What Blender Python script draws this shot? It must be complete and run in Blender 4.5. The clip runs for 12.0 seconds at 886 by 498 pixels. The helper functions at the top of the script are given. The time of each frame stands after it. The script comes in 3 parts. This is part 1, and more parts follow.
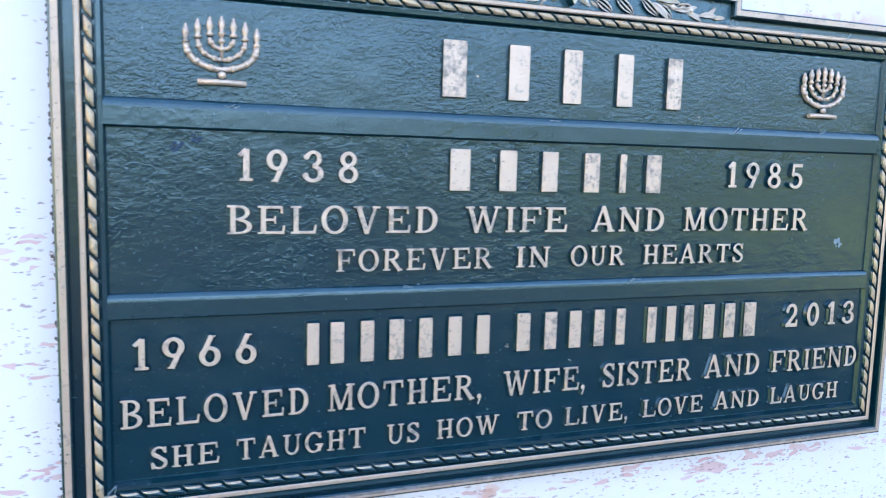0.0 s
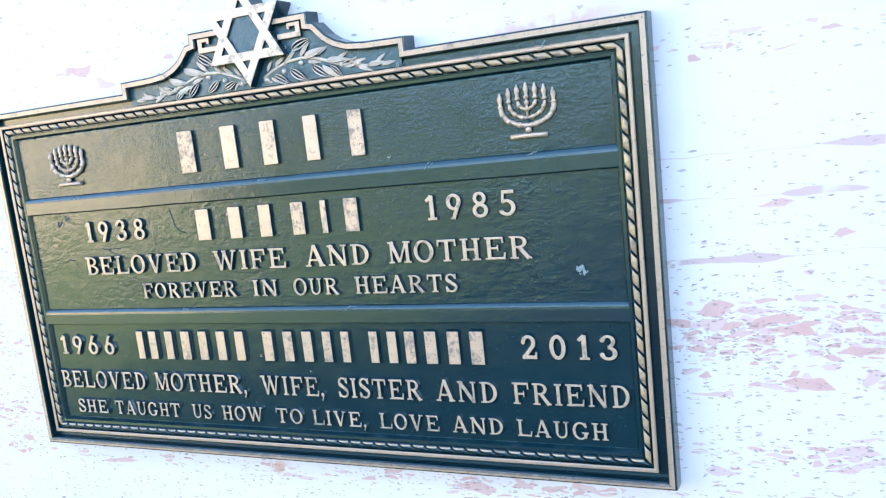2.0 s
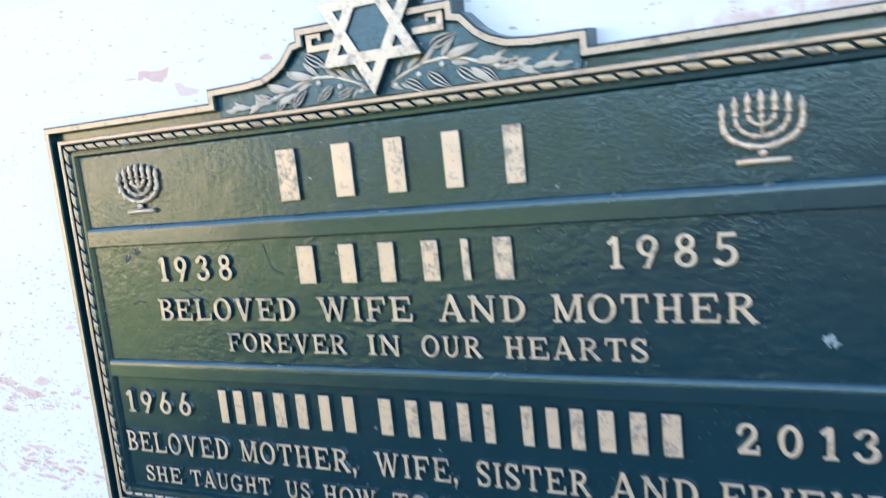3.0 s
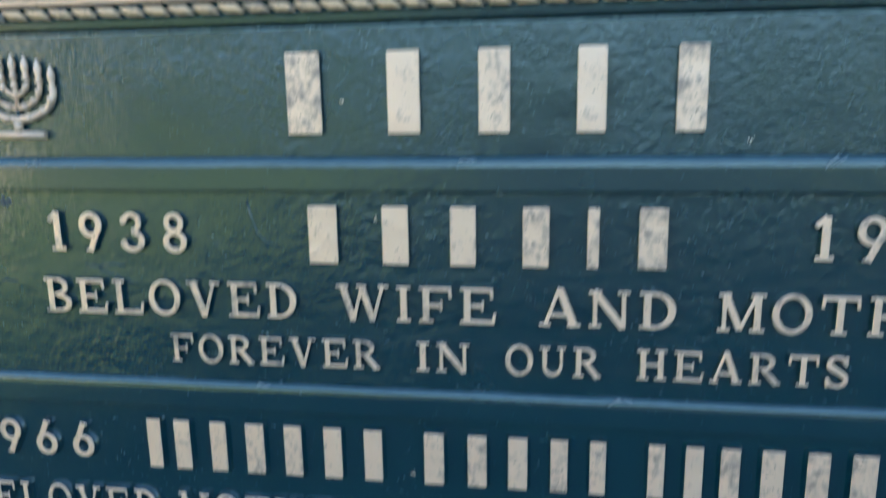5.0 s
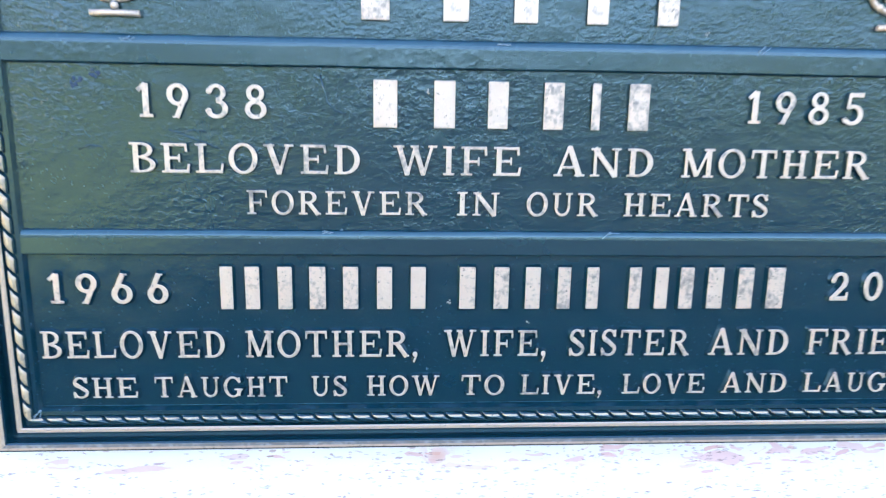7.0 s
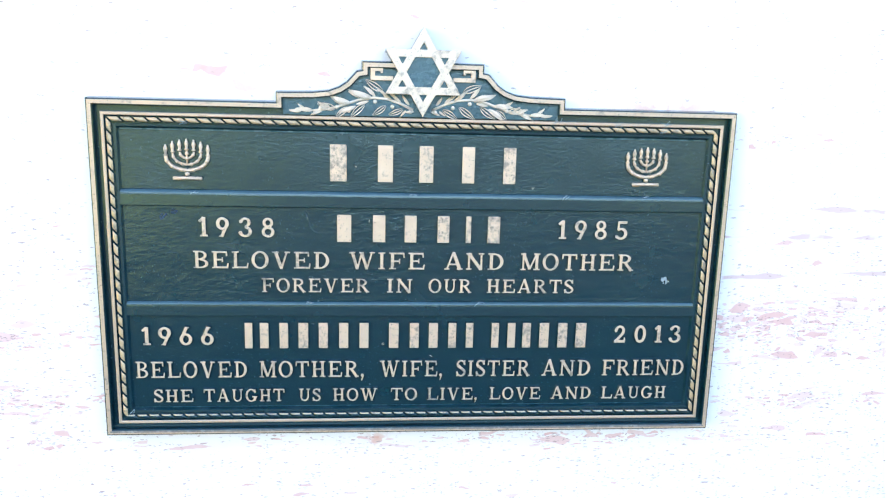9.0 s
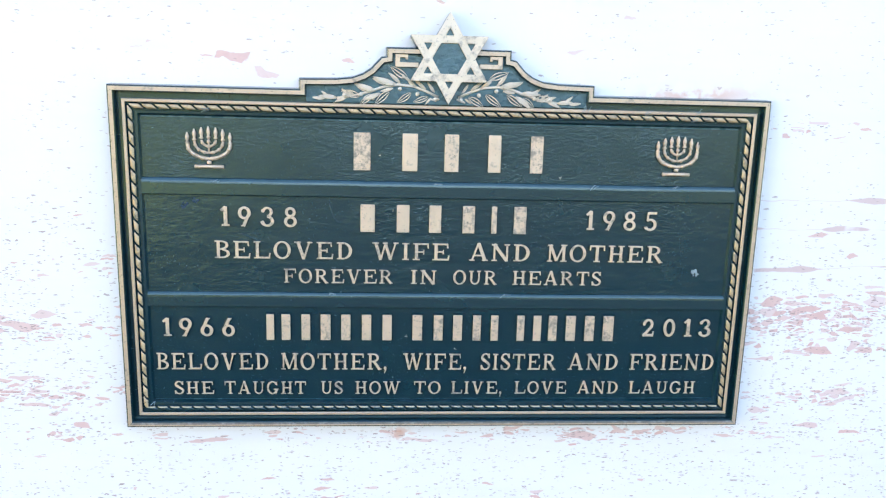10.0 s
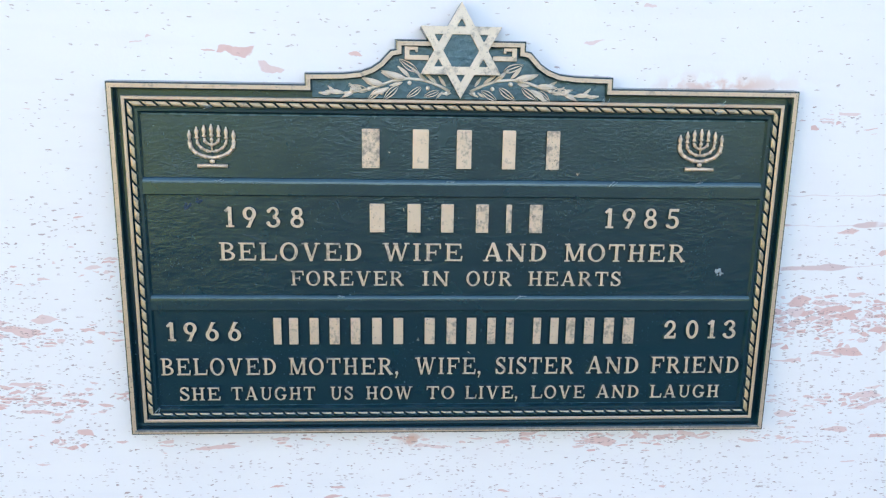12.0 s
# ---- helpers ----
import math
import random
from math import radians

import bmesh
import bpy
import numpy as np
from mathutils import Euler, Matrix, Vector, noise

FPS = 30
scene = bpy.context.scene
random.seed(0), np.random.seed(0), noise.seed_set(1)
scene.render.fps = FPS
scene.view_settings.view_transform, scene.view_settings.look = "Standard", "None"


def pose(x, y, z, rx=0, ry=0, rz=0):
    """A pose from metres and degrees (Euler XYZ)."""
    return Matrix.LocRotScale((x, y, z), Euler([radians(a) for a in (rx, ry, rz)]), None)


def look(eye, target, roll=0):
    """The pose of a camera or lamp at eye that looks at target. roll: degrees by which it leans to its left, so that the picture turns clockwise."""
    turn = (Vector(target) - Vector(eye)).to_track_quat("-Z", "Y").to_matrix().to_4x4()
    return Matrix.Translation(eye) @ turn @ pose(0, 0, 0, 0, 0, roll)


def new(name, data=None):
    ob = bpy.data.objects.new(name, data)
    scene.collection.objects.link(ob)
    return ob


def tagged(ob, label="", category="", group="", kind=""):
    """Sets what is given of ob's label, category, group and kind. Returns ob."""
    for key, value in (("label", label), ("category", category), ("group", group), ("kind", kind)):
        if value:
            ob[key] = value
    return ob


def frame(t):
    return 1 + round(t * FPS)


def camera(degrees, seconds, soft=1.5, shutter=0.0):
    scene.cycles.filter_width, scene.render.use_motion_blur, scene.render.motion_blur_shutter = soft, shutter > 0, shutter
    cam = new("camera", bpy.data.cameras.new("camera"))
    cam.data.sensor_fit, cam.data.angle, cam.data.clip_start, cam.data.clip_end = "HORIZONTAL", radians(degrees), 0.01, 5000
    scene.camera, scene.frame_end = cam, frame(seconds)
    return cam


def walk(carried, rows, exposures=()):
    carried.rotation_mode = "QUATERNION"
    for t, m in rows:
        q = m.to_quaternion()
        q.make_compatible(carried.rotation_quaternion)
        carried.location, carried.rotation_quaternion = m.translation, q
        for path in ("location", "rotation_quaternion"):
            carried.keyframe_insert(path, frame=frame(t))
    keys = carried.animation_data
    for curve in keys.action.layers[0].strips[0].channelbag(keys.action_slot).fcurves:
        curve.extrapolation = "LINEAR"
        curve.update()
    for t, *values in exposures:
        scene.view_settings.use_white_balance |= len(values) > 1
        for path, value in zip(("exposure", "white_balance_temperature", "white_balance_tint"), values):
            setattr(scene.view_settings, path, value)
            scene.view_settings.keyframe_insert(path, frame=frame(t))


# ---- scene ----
cam = camera(60.8, 12.0, soft=1.2, shutter=0.4)
PATH = [
    (0, (0.057, -0.446, 1.313), (0.738, 1.421, 1.086), 1.5),
    (0.5, (0.174, -0.488, 1.335), (0.538, 1.459, 1.055), 1.0),
    (0.7, (0.257, -0.509, 1.351), (0.401, 1.465, 1.05), 0.76),
    (1, (0.387, -0.536, 1.368), (0.265, 1.438, 1.066), 0.0),
    (1.2, (0.465, -0.542, 1.369), (0.141, 1.405, 1.05), -0.7),
    (1.5, (0.576, -0.544, 1.364), (0.054, 1.363, 1.062), -1.4),
    (1.7, (0.632, -0.533, 1.368), (-0.018, 1.333, 1.057), -3.68),
    (2, (0.671, -0.513, 1.362), (-0.102, 1.308, 1.067), -6.2),
    (2.5, (0.612, -0.463, 1.361), (-0.189, 1.342, 1.047), -6.0),
    (3, (0.539, -0.424, 1.383), (-0.306, 1.367, 1.103), -6.1),
    (3.2, (0.519, -0.404, 1.392), (-0.336, 1.386, 1.136), -5.2),
    (4.8, (0.365, -0.319, 1.391), (-0.045, 1.605, 1.03), -1.6),
    (5, (0.337, -0.32, 1.374), (0.036, 1.612, 0.951), -1.0),
    (5.2, (0.312, -0.324, 1.353), (0.107, 1.602, 0.852), -0.24),
    (5.5, (0.285, -0.341, 1.327), (0.22, 1.592, 0.821), 0.7),
    (6, (0.249, -0.375, 1.309), (0.331, 1.569, 0.848), 1.3),
    (6.5, (0.239, -0.387, 1.312), (0.359, 1.557, 0.86), 1.2),
    (7, (0.238, -0.43, 1.324), (0.361, 1.516, 0.88), 1.0),
    (7.5, (0.247, -0.523, 1.365), (0.377, 1.43, 0.952), 0.7),
    (7.7, (0.256, -0.568, 1.383), (0.389, 1.385, 0.974), 0.9),
    (9.3, (0.264, -0.722, 1.437), (0.438, 1.231, 1.043), 1.5),
    (9.5, (0.26, -0.721, 1.435), (0.426, 1.233, 1.042), 1.6),
    (10, (0.254, -0.704, 1.426), (0.391, 1.25, 1.023), 1.5),
    (10.5, (0.254, -0.697, 1.43), (0.372, 1.257, 1.02), 1.3),
    (11, (0.254, -0.685, 1.429), (0.368, 1.268, 1.012), 1.1),
    (11.5, (0.255, -0.678, 1.428), (0.367, 1.274, 1.008), 1.0),
    (12, (0.255, -0.675, 1.428), (0.361, 1.277, 1.003), 0.9),
]
EXPOSURES = [(0, 2.79, 6750, 21), (1, 3.0, 6720, 20), (2, 2.85, 7240, 18), (3, 2.72, 7490, 15), (5, 2.44, 7260, 11), (5.5, 2.65, 6900, 16), (6.5, 2.9, 6580, 20), (7.5, 3.37, 7020, 18), (9.3, 2.98, 7990, 15), (10.5, 2.68, 8350, 17), (12, 2.52, 8390, 17)]
walk(cam, [(t, look(eye, target, roll)) for t, eye, target, roll in PATH], EXPOSURES)


# ---- light ----
ELEVATION, AZIMUTH = radians(40.0), radians(-12.0)
world = bpy.data.worlds.new("sky")
scene.world = world
world.use_nodes = True
sky = world.node_tree.nodes.new("ShaderNodeTexSky")
sky.sky_type, sky.sun_disc = "NISHITA", False
sky.sun_elevation, sky.sun_rotation = ELEVATION, AZIMUTH
sky.air_density, sky.dust_density, sky.ozone_density = 0.9, 0.1, 2.0
backing = world.node_tree.nodes["Background"]
backing.inputs["Strength"].default_value = 0.15
world.node_tree.links.new(sky.outputs[0], backing.inputs["Color"])
sun_data = bpy.data.lights.new("sun", "SUN")
sun_data.energy, sun_data.angle, sun_data.color = 5.0, radians(0.5), (1.0, 0.95, 0.88)
sun = new("sun", sun_data)
# the sun stands behind the wall, so that the wall's face lies in open shade
toward = Vector((math.sin(AZIMUTH) * math.cos(ELEVATION), math.cos(AZIMUTH) * math.cos(ELEVATION), math.sin(ELEVATION)))
sun.matrix_world = look(toward * 20, (0, 0, 0))


# ---- materials ----
class Nodes:
    """A short way to write node trees."""

    def __init__(self, name):
        self.mat = bpy.data.materials.new(name)
        self.mat.use_nodes = True
        self.tree = self.mat.node_tree
        self.bsdf = self.tree.nodes["Principled BSDF"]

    def put(self, socket, value):
        if isinstance(value, bpy.types.NodeSocket):
            self.tree.links.new(value, socket)
        else:
            socket.default_value = value

    def node(self, kind, out=0, props=(), **inputs):
        n = self.tree.nodes.new("ShaderNode" + kind)
        for key, value in props:
            if key == "operation":
                n.operation = value
            elif key == "feature":
                n.feature = value
        for key, value in inputs.items():
            self.put(n.inputs[int(key[1:]) if key[0] == "i" and key[1:].isdigit() else key.replace("_", " ")], value)
        return n.outputs[out]

    def math(self, op, a, b=0.0, c=0.0):
        return self.node("Math", props=(("operation", op),), i0=a, i1=b, i2=c)

    def mix(self, fac, a, b):
        n = self.tree.nodes.new("ShaderNodeMix")
        n.data_type = "RGBA"
        for i, value in ((0, fac), (6, a), (7, b)):
            self.put(n.inputs[i], value)
        return n.outputs[2]

    def noise(self, scale, detail=3.0, vector=None, out=0, rough=0.5):
        v = self.place() if vector is None else vector
        return self.node("TexNoise", out, Vector=v, Scale=scale, Detail=detail, Roughness=rough)

    def place(self):
        return self.node("TexCoord", 3)

    def set(self, **inputs):
        for key, value in inputs.items():
            self.put(self.bsdf.inputs[key.replace("_", " ")], value)
        return self

    def bump(self, height, distance, strength=1.0, normal=None):
        extra = {"Normal": normal} if normal is not None else {}
        return self.node("Bump", Height=height, Distance=distance, Strength=strength, **extra)


# beds of pink flakes in the stone: x, z, half length, half height, weight
FLAKE_BEDS = (
    (0.69, 1.208, 0.150, 0.020, 1.00), (0.74, 1.176, 0.110, 0.010, 0.50), (0.69, 1.123, 0.100, 0.010, 0.85), (0.42, 1.082, 0.190, 0.007, 0.75),
    (0.68, 1.093, 0.080, 0.007, 0.35), (-0.08, 1.258, 0.070, 0.012, 0.42), (-0.09, 1.198, 0.080, 0.012, 0.55), (-0.07, 1.128, 0.090, 0.016, 0.75),
    (-0.11, 1.085, 0.070, 0.010, 0.65), (0.66, 1.400, 0.120, 0.008, 0.30), (0.17, 1.452, 0.110, 0.014, 0.05), (0.10, 1.083, 0.120, 0.006, 0.35),
)


def stone_material():
    m = Nodes("veined_stone")
    p = m.place()
    xyz = m.tree.nodes.new("ShaderNodeSeparateXYZ")
    m.put(xyz.inputs[0], p)
    x, z = xyz.outputs[0], xyz.outputs[2]

    def warped(base, scale, amount):
        return m.node("VectorMath", props=(("operation", "MULTIPLY_ADD"),), i0=m.noise(scale, 3, p, 1), i1=amount, i2=base)

    def bell(cx, cz, rx, rz):
        u = m.math("MULTIPLY", m.math("SUBTRACT", x, cx), 1 / rx)
        w = m.math("MULTIPLY", m.math("SUBTRACT", wavy, cz), 1 / rz)
        return m.math("EXPONENT", m.math("MULTIPLY", m.math("MULTIPLY_ADD", u, u, m.math("MULTIPLY", w, w)), -1.0))
    off = warped(warped(warped(p, 14, (0.02, 0.0, 0.014)), 70, (0.010, 0.0, 0.005)), 260, (0.0016, 0.0, 0.0011))
    wavy = m.math("MULTIPLY_ADD", m.math("SUBTRACT", m.noise(9, 3, p), 0.5), 0.022, z)
    # faint bedding all over the wall, and the strong beds
    bed = m.node("MapRange", Value=m.noise(1.0, 4, m.node("VectorMath", props=(("operation", "MULTIPLY"),), i0=off, i1=(1.5, 0.0, 26.0))), From_Min=0.5, From_Max=0.75, To_Max=0.22)
    low = m.node("MapRange", Value=z, From_Min=1.24, From_Max=1.36, To_Min=1.0, To_Max=0.18)
    density = m.math("MULTIPLY", bed, low)
    for cx, cz, rx, rz, much in FLAKE_BEDS:
        density = m.math("MULTIPLY_ADD", bell(cx, cz, rx, rz), much, density)
    patch = m.node("MapRange", Value=m.noise(22, 3, p), From_Min=0.36, From_Max=0.62, To_Min=0.25, To_Max=1.35)
    density = m.math("MULTIPLY", density, patch)
    total = None
    for sx, sz, much, edge in ((34.0, 110.0, 0.75, 0.08), (80.0, 270.0, 0.65, 0.10)):
        v = m.node("VectorMath", props=(("operation", "MULTIPLY"),), i0=off, i1=(sx, 0.0, sz))
        v = m.node("VectorMath", props=(("operation", "ADD"),), i0=v, i1=(0.0, sx, 0.0))
        cell = m.node("TexVoronoi", 1, Vector=v, Scale=1.0)
        rim = m.node("TexVoronoi", 0, props=(("feature", "DISTANCE_TO_EDGE"),), Vector=v, Scale=1.0)
        chance = m.tree.nodes.new("ShaderNodeSeparateColor")
        m.put(chance.inputs[0], cell)
        here = m.math("LESS_THAN", chance.outputs[0], m.math("MULTIPLY", density, much))
        inside = m.node("MapRange", Value=rim, From_Min=edge, From_Max=edge + 0.035)
        depth = m.math("MULTIPLY_ADD", chance.outputs[1], 0.45, 0.55)
        one = m.math("MULTIPLY", m.math("MULTIPLY", here, inside), depth)
        total = one if total is None else m.math("MAXIMUM", total, one)
    # small dark flecks, most in the same beds
    fleck = None
    few = m.math("MULTIPLY_ADD", density, 0.30, m.math("MULTIPLY", m.math("MULTIPLY_ADD", patch, 0.10, 0.02), low))
    rough_off = warped(off, 420, (0.0022, 0.0, 0.0022))
    for sx, sz, much in ((160.0, 560.0, 0.95), (250.0, 800.0, 1.0)):
        v = m.node("VectorMath", props=(("operation", "MULTIPLY"),), i0=rough_off, i1=(sx, 0.0, sz))
        v = m.node("VectorMath", props=(("operation", "ADD"),), i0=v, i1=(0.0, sx, 0.0))
        cell, rim = m.node("TexVoronoi", 1, Vector=v, Scale=1.0), m.node("TexVoronoi", 0, Vector=v, Scale=1.0)
        chance = m.tree.nodes.new("ShaderNodeSeparateColor")
        m.put(chance.inputs[0], cell)
        one = m.math("MULTIPLY", m.math("LESS_THAN", chance.outputs[0], m.math("MULTIPLY", few, much)), m.node("MapRange", Value=rim, From_Min=0.42, From_Max=0.30))
        one = m.math("MULTIPLY", one, m.math("MULTIPLY_ADD", chance.outputs[2], 0.6, 0.4))
        fleck = one if fleck is None else m.math("MAXIMUM", fleck, one)
    # two thin pink veins that swell here and there, and a salmon stain over the corner of the plaque
    swell = m.node("MapRange", Value=m.noise(13, 3, p), From_Min=0.46, From_Max=0.64, To_Min=0.0, To_Max=0.0045)
    vein = None
    for height, slope in ((1.3235, 0.010), (1.3060, -0.004), (1.2480, 0.02)):
        away = m.math("ABSOLUTE", m.math("SUBTRACT", m.math("MULTIPLY_ADD", x, -slope, m.math("MULTIPLY_ADD", m.math("SUBTRACT", m.noise(16, 4, p), 0.5), 0.012, z)), height))
        one = m.node("MapRange", Value=m.math("SUBTRACT", away, swell), From_Min=0.0006, From_Max=-0.0003)
        vein = one if vein is None else m.math("MAXIMUM", vein, one)
    vein = m.math("MULTIPLY", vein, m.node("MapRange", Value=m.noise(24, 3, p), From_Min=0.36, From_Max=0.43))
    vein = m.math("MULTIPLY", vein, m.node("MapRange", Value=x, From_Min=0.48, From_Max=0.60))
    stain = m.math("MULTIPLY", bell(0.545, 1.430, 0.050, 0.0085), m.node("MapRange", Value=m.noise(55, 5, off), From_Min=0.42, From_Max=0.54))
    stain = m.math("ADD", stain, m.math("MULTIPLY", bell(0.265, 1.083, 0.010, 0.007), m.node("MapRange", Value=m.noise(110, 4, off), From_Min=0.42, From_Max=0.52)))
    pale = m.mix(m.noise(6, 4, p), (0.82, 0.81, 0.81, 1), (0.88, 0.87, 0.86, 1))
    pale = m.mix(m.node("MapRange", Value=m.noise(1.0, 5, m.node("VectorMath", props=(("operation", "MULTIPLY"),), i0=off, i1=(7.0, 0.0, 60.0))), From_Min=0.5, From_Max=0.75, To_Max=0.3), pale, (0.79, 0.77, 0.78, 1))
    pink = m.mix(m.noise(120, 4, p), (0.70, 0.42, 0.38, 1), (0.79, 0.55, 0.51, 1))
    col = m.mix(total, pale, pink)
    col = m.mix(m.math("MULTIPLY", vein, 0.7), col, (0.64, 0.42, 0.40, 1))
    col = m.mix(m.math("MINIMUM", m.math("MULTIPLY", stain, 0.85), 0.85), col, (0.70, 0.40, 0.30, 1))
    col = m.mix(m.math("MULTIPLY", fleck, 0.85), col, (0.40, 0.27, 0.25, 1))
    height = m.math("MULTIPLY_ADD", fleck, -1.0, m.math("MULTIPLY_ADD", total, -0.25, m.math("MULTIPLY", m.noise(350, 3, p), 0.25)))
    m.set(Base_Color=col, Roughness=m.math("MULTIPLY_ADD", m.noise(40, 3, p), 0.2, 0.45), Normal=m.bump(height, 0.0006, 0.7))
    return m.mat


def paint_material(name, grain, relief, paleness=0.0):
    """Dark blue-green enamel; grain: leathery relief of the sunk panels; paleness: pale blue mixed in."""
    m = Nodes(name)
    p = m.place()
    tone = m.mix(m.noise(25, 4, p), (0.0002, 0.0240, 0.0345, 1), (0.0004, 0.0320, 0.0450, 1))
    dust = m.node("MapRange", Value=m.noise(520, 2, p), From_Min=0.69, From_Max=0.76, To_Max=0.45)
    dust = m.math("MULTIPLY", dust, m.node("MapRange", Value=m.noise(18, 3, p), From_Min=0.42, From_Max=0.66))
    tone = m.mix(dust, tone, (0.26, 0.32, 0.33, 1))
    # pale blue for mirrored sky: wholly on the bar edges, partly on the crest
    if paleness:
        tone = m.mix(m.node("MapRange", Value=m.noise(90, 5, p, rough=0.65), From_Min=0.3, From_Max=0.7, To_Min=paleness * 0.45, To_Max=paleness), tone, (0.12, 0.34, 0.46, 1))
    # low scaly ridges that lie level, with sharper pimples on them
    flat = m.node("VectorMath", props=(("operation", "MULTIPLY"),), i0=p, i1=(0.75, 1.0, 1.15))
    scales = m.noise(grain * 0.42, 2, flat)
    pimple = m.node("MapRange", Value=m.noise(grain * 1.1, 2, p), From_Min=0.50, From_Max=0.72)
    skin = m.math("MULTIPLY_ADD", pimple, 0.26, m.math("MULTIPLY_ADD", m.noise(grain * 1.6, 2, p), 0.06, scales))
    skin = m.math("MULTIPLY", skin, m.node("MapRange", Value=m.noise(13, 3, p), From_Min=0.32, From_Max=0.66, To_Min=0.35, To_Max=1.25))
    m.set(Base_Color=tone, Roughness=m.math("MULTIPLY_ADD", m.noise(60, 4, p), 0.12, 0.145 + paleness * 0.3), Normal=m.bump(skin, relief, 0.8))
    m.set(Specular_IOR_Level=0.88, Specular_Tint=(0.80, 1.0, 0.98, 1))
    return m.mat


def bronze_material(name, worn, tarnish, metal=0.48):
    m = Nodes(name)
    p = m.place()
    rand = m.node("ObjectInfo", 5)
    shift = m.node("VectorMath", props=(("operation", "ADD"),), i0=p, i1=m.node("CombineXYZ", X=rand, Y=rand, Z=0.0))
    blotch = m.noise(130, 4, shift, rough=0.65)
    amount = m.math("MULTIPLY_ADD", rand, 0.15, tarnish + 0.02)
    dull = m.node("MapRange", Value=m.math("ADD", m.math("MULTIPLY_ADD", m.noise(420, 3, shift), 0.35, m.math("MULTIPLY", blotch, 0.65)), amount), From_Min=0.55, From_Max=0.71)
    col = m.mix(m.noise(70, 3, shift), worn, tuple(c * 0.82 for c in worn[:3]) + (1,))
    col = m.mix(m.math("MULTIPLY", dull, 0.82), col, (0.17, 0.155, 0.14, 1))
    speck = m.node("MapRange", Value=m.noise(600, 2, shift), From_Min=0.66, From_Max=0.73, To_Max=0.8)
    col = m.mix(speck, col, (0.05, 0.06, 0.06, 1))
    m.set(Base_Color=col, Metallic=m.math("MULTIPLY_ADD", dull, -0.2, metal), Roughness=m.math("MULTIPLY_ADD", blotch, 0.25, 0.34), Normal=m.bump(blotch, 0.0008, 0.8))
    return m.mat


def lawn_material():
    m = Nodes("lawn")
    p = m.place()
    col = m.mix(m.noise(0.35, 4, p), (0.20, 0.26, 0.06, 1), (0.29, 0.30, 0.09, 1))
    col = m.mix(m.math("MULTIPLY", m.noise(60, 3, p), 0.5), col, (0.04, 0.06, 0.015, 1))
    m.set(Base_Color=col, Roughness=0.9, Normal=m.bump(m.noise(90, 3, p), 0.02, 0.6))
    return m.mat


def asphalt_material():
    m = Nodes("asphalt")
    p = m.place()
    col = m.mix(m.noise(1.5, 5, p), (0.022, 0.023, 0.025, 1), (0.040, 0.041, 0.043, 1))
    col = m.mix(m.math("MULTIPLY", m.noise(150, 3, p), 0.4), col, (0.03, 0.03, 0.03, 1))
    m.set(Base_Color=col, Roughness=0.85, Normal=m.bump(m.noise(200, 3, p), 0.003, 0.5))
    return m.mat


def plaster_material():
    m = Nodes("plaster")
    p = m.place()
    m.set(Base_Color=m.mix(m.noise(1.2, 5, p), (0.70, 0.50, 0.33, 1), (0.78, 0.58, 0.41, 1)), Roughness=0.9, Normal=m.bump(m.noise(60, 4, p), 0.004, 0.5))
    return m.mat


def foliage_material():
    m = Nodes("foliage")
    m.set(Base_Color=m.mix(m.node("NewGeometry", 8), (0.055, 0.090, 0.022, 1), (0.11, 0.12, 0.03, 1)), Roughness=0.6)
    return m.mat


def plain_material(name, colour, rough):
    m = Nodes(name)
    m.set(Base_Color=m.mix(m.noise(300, 3), colour, tuple(c * 0.7 for c in colour[:3]) + (1,)), Roughness=rough)
    return m.mat


STONE = stone_material()
PIMPLED = paint_material("pimpled_enamel", 680.0, 0.00046)
PANEL = paint_material("grained_enamel", 430.0, 0.00050)
# crest enamel: faded paint, with some of the sky's reflection mixed into its colour
CREST_PAINT = paint_material("faded_skylit_enamel", 560.0, 0.00055, 0.22)
SMOOTH = paint_material("fine_enamel", 560.0, 0.00014)
PAINT = paint_material("smooth_enamel", 260.0, 0.00022)
GLINT_PAINT = paint_material("glint_enamel", 400.0, 0.00020, 0.10)
BRONZE = bronze_material("worn_bronze", (0.80, 0.605, 0.445, 1), -0.07)
LEAF_BRONZE = bronze_material("leaf_bronze", (0.92, 0.79, 0.65, 1), -0.28, 0.22)
STAR_BRONZE = bronze_material("star_bronze", (0.80, 0.665, 0.53, 1), -0.11)
RIM = bronze_material("rim_bronze", (0.68, 0.505, 0.365, 1), -0.14)
ROPE_BRONZE = bronze_material("rope_bronze", (0.68, 0.50, 0.31, 1), -0.05)
SCUFFED_RIM = bronze_material("scuffed_rim", (0.46, 0.46, 0.44, 1), 0.06)
LAWN = lawn_material()
ASPHALT = asphalt_material()
PLASTER = plaster_material()
FOLIAGE = foliage_material()
LIME = plain_material("lime", (0.30, 0.38, 0.40, 1), 0.8)
SCUFF = plain_material("scuff", (0.012, 0.045, 0.10, 1), 0.5)
DIRT = plain_material("dirt", (0.16, 0.13, 0.11, 1), 0.9)


# ---- helpers of this scene ----
Z0 = 1.10  # lower edge of the plaque's rim
FLOOR, WALL = 0.0070, 0.0160  # depths of the panels and of the wall behind the rim's face
PANEL_BOX = (0.0255, 0.0265, 0.5845, 0.2990)


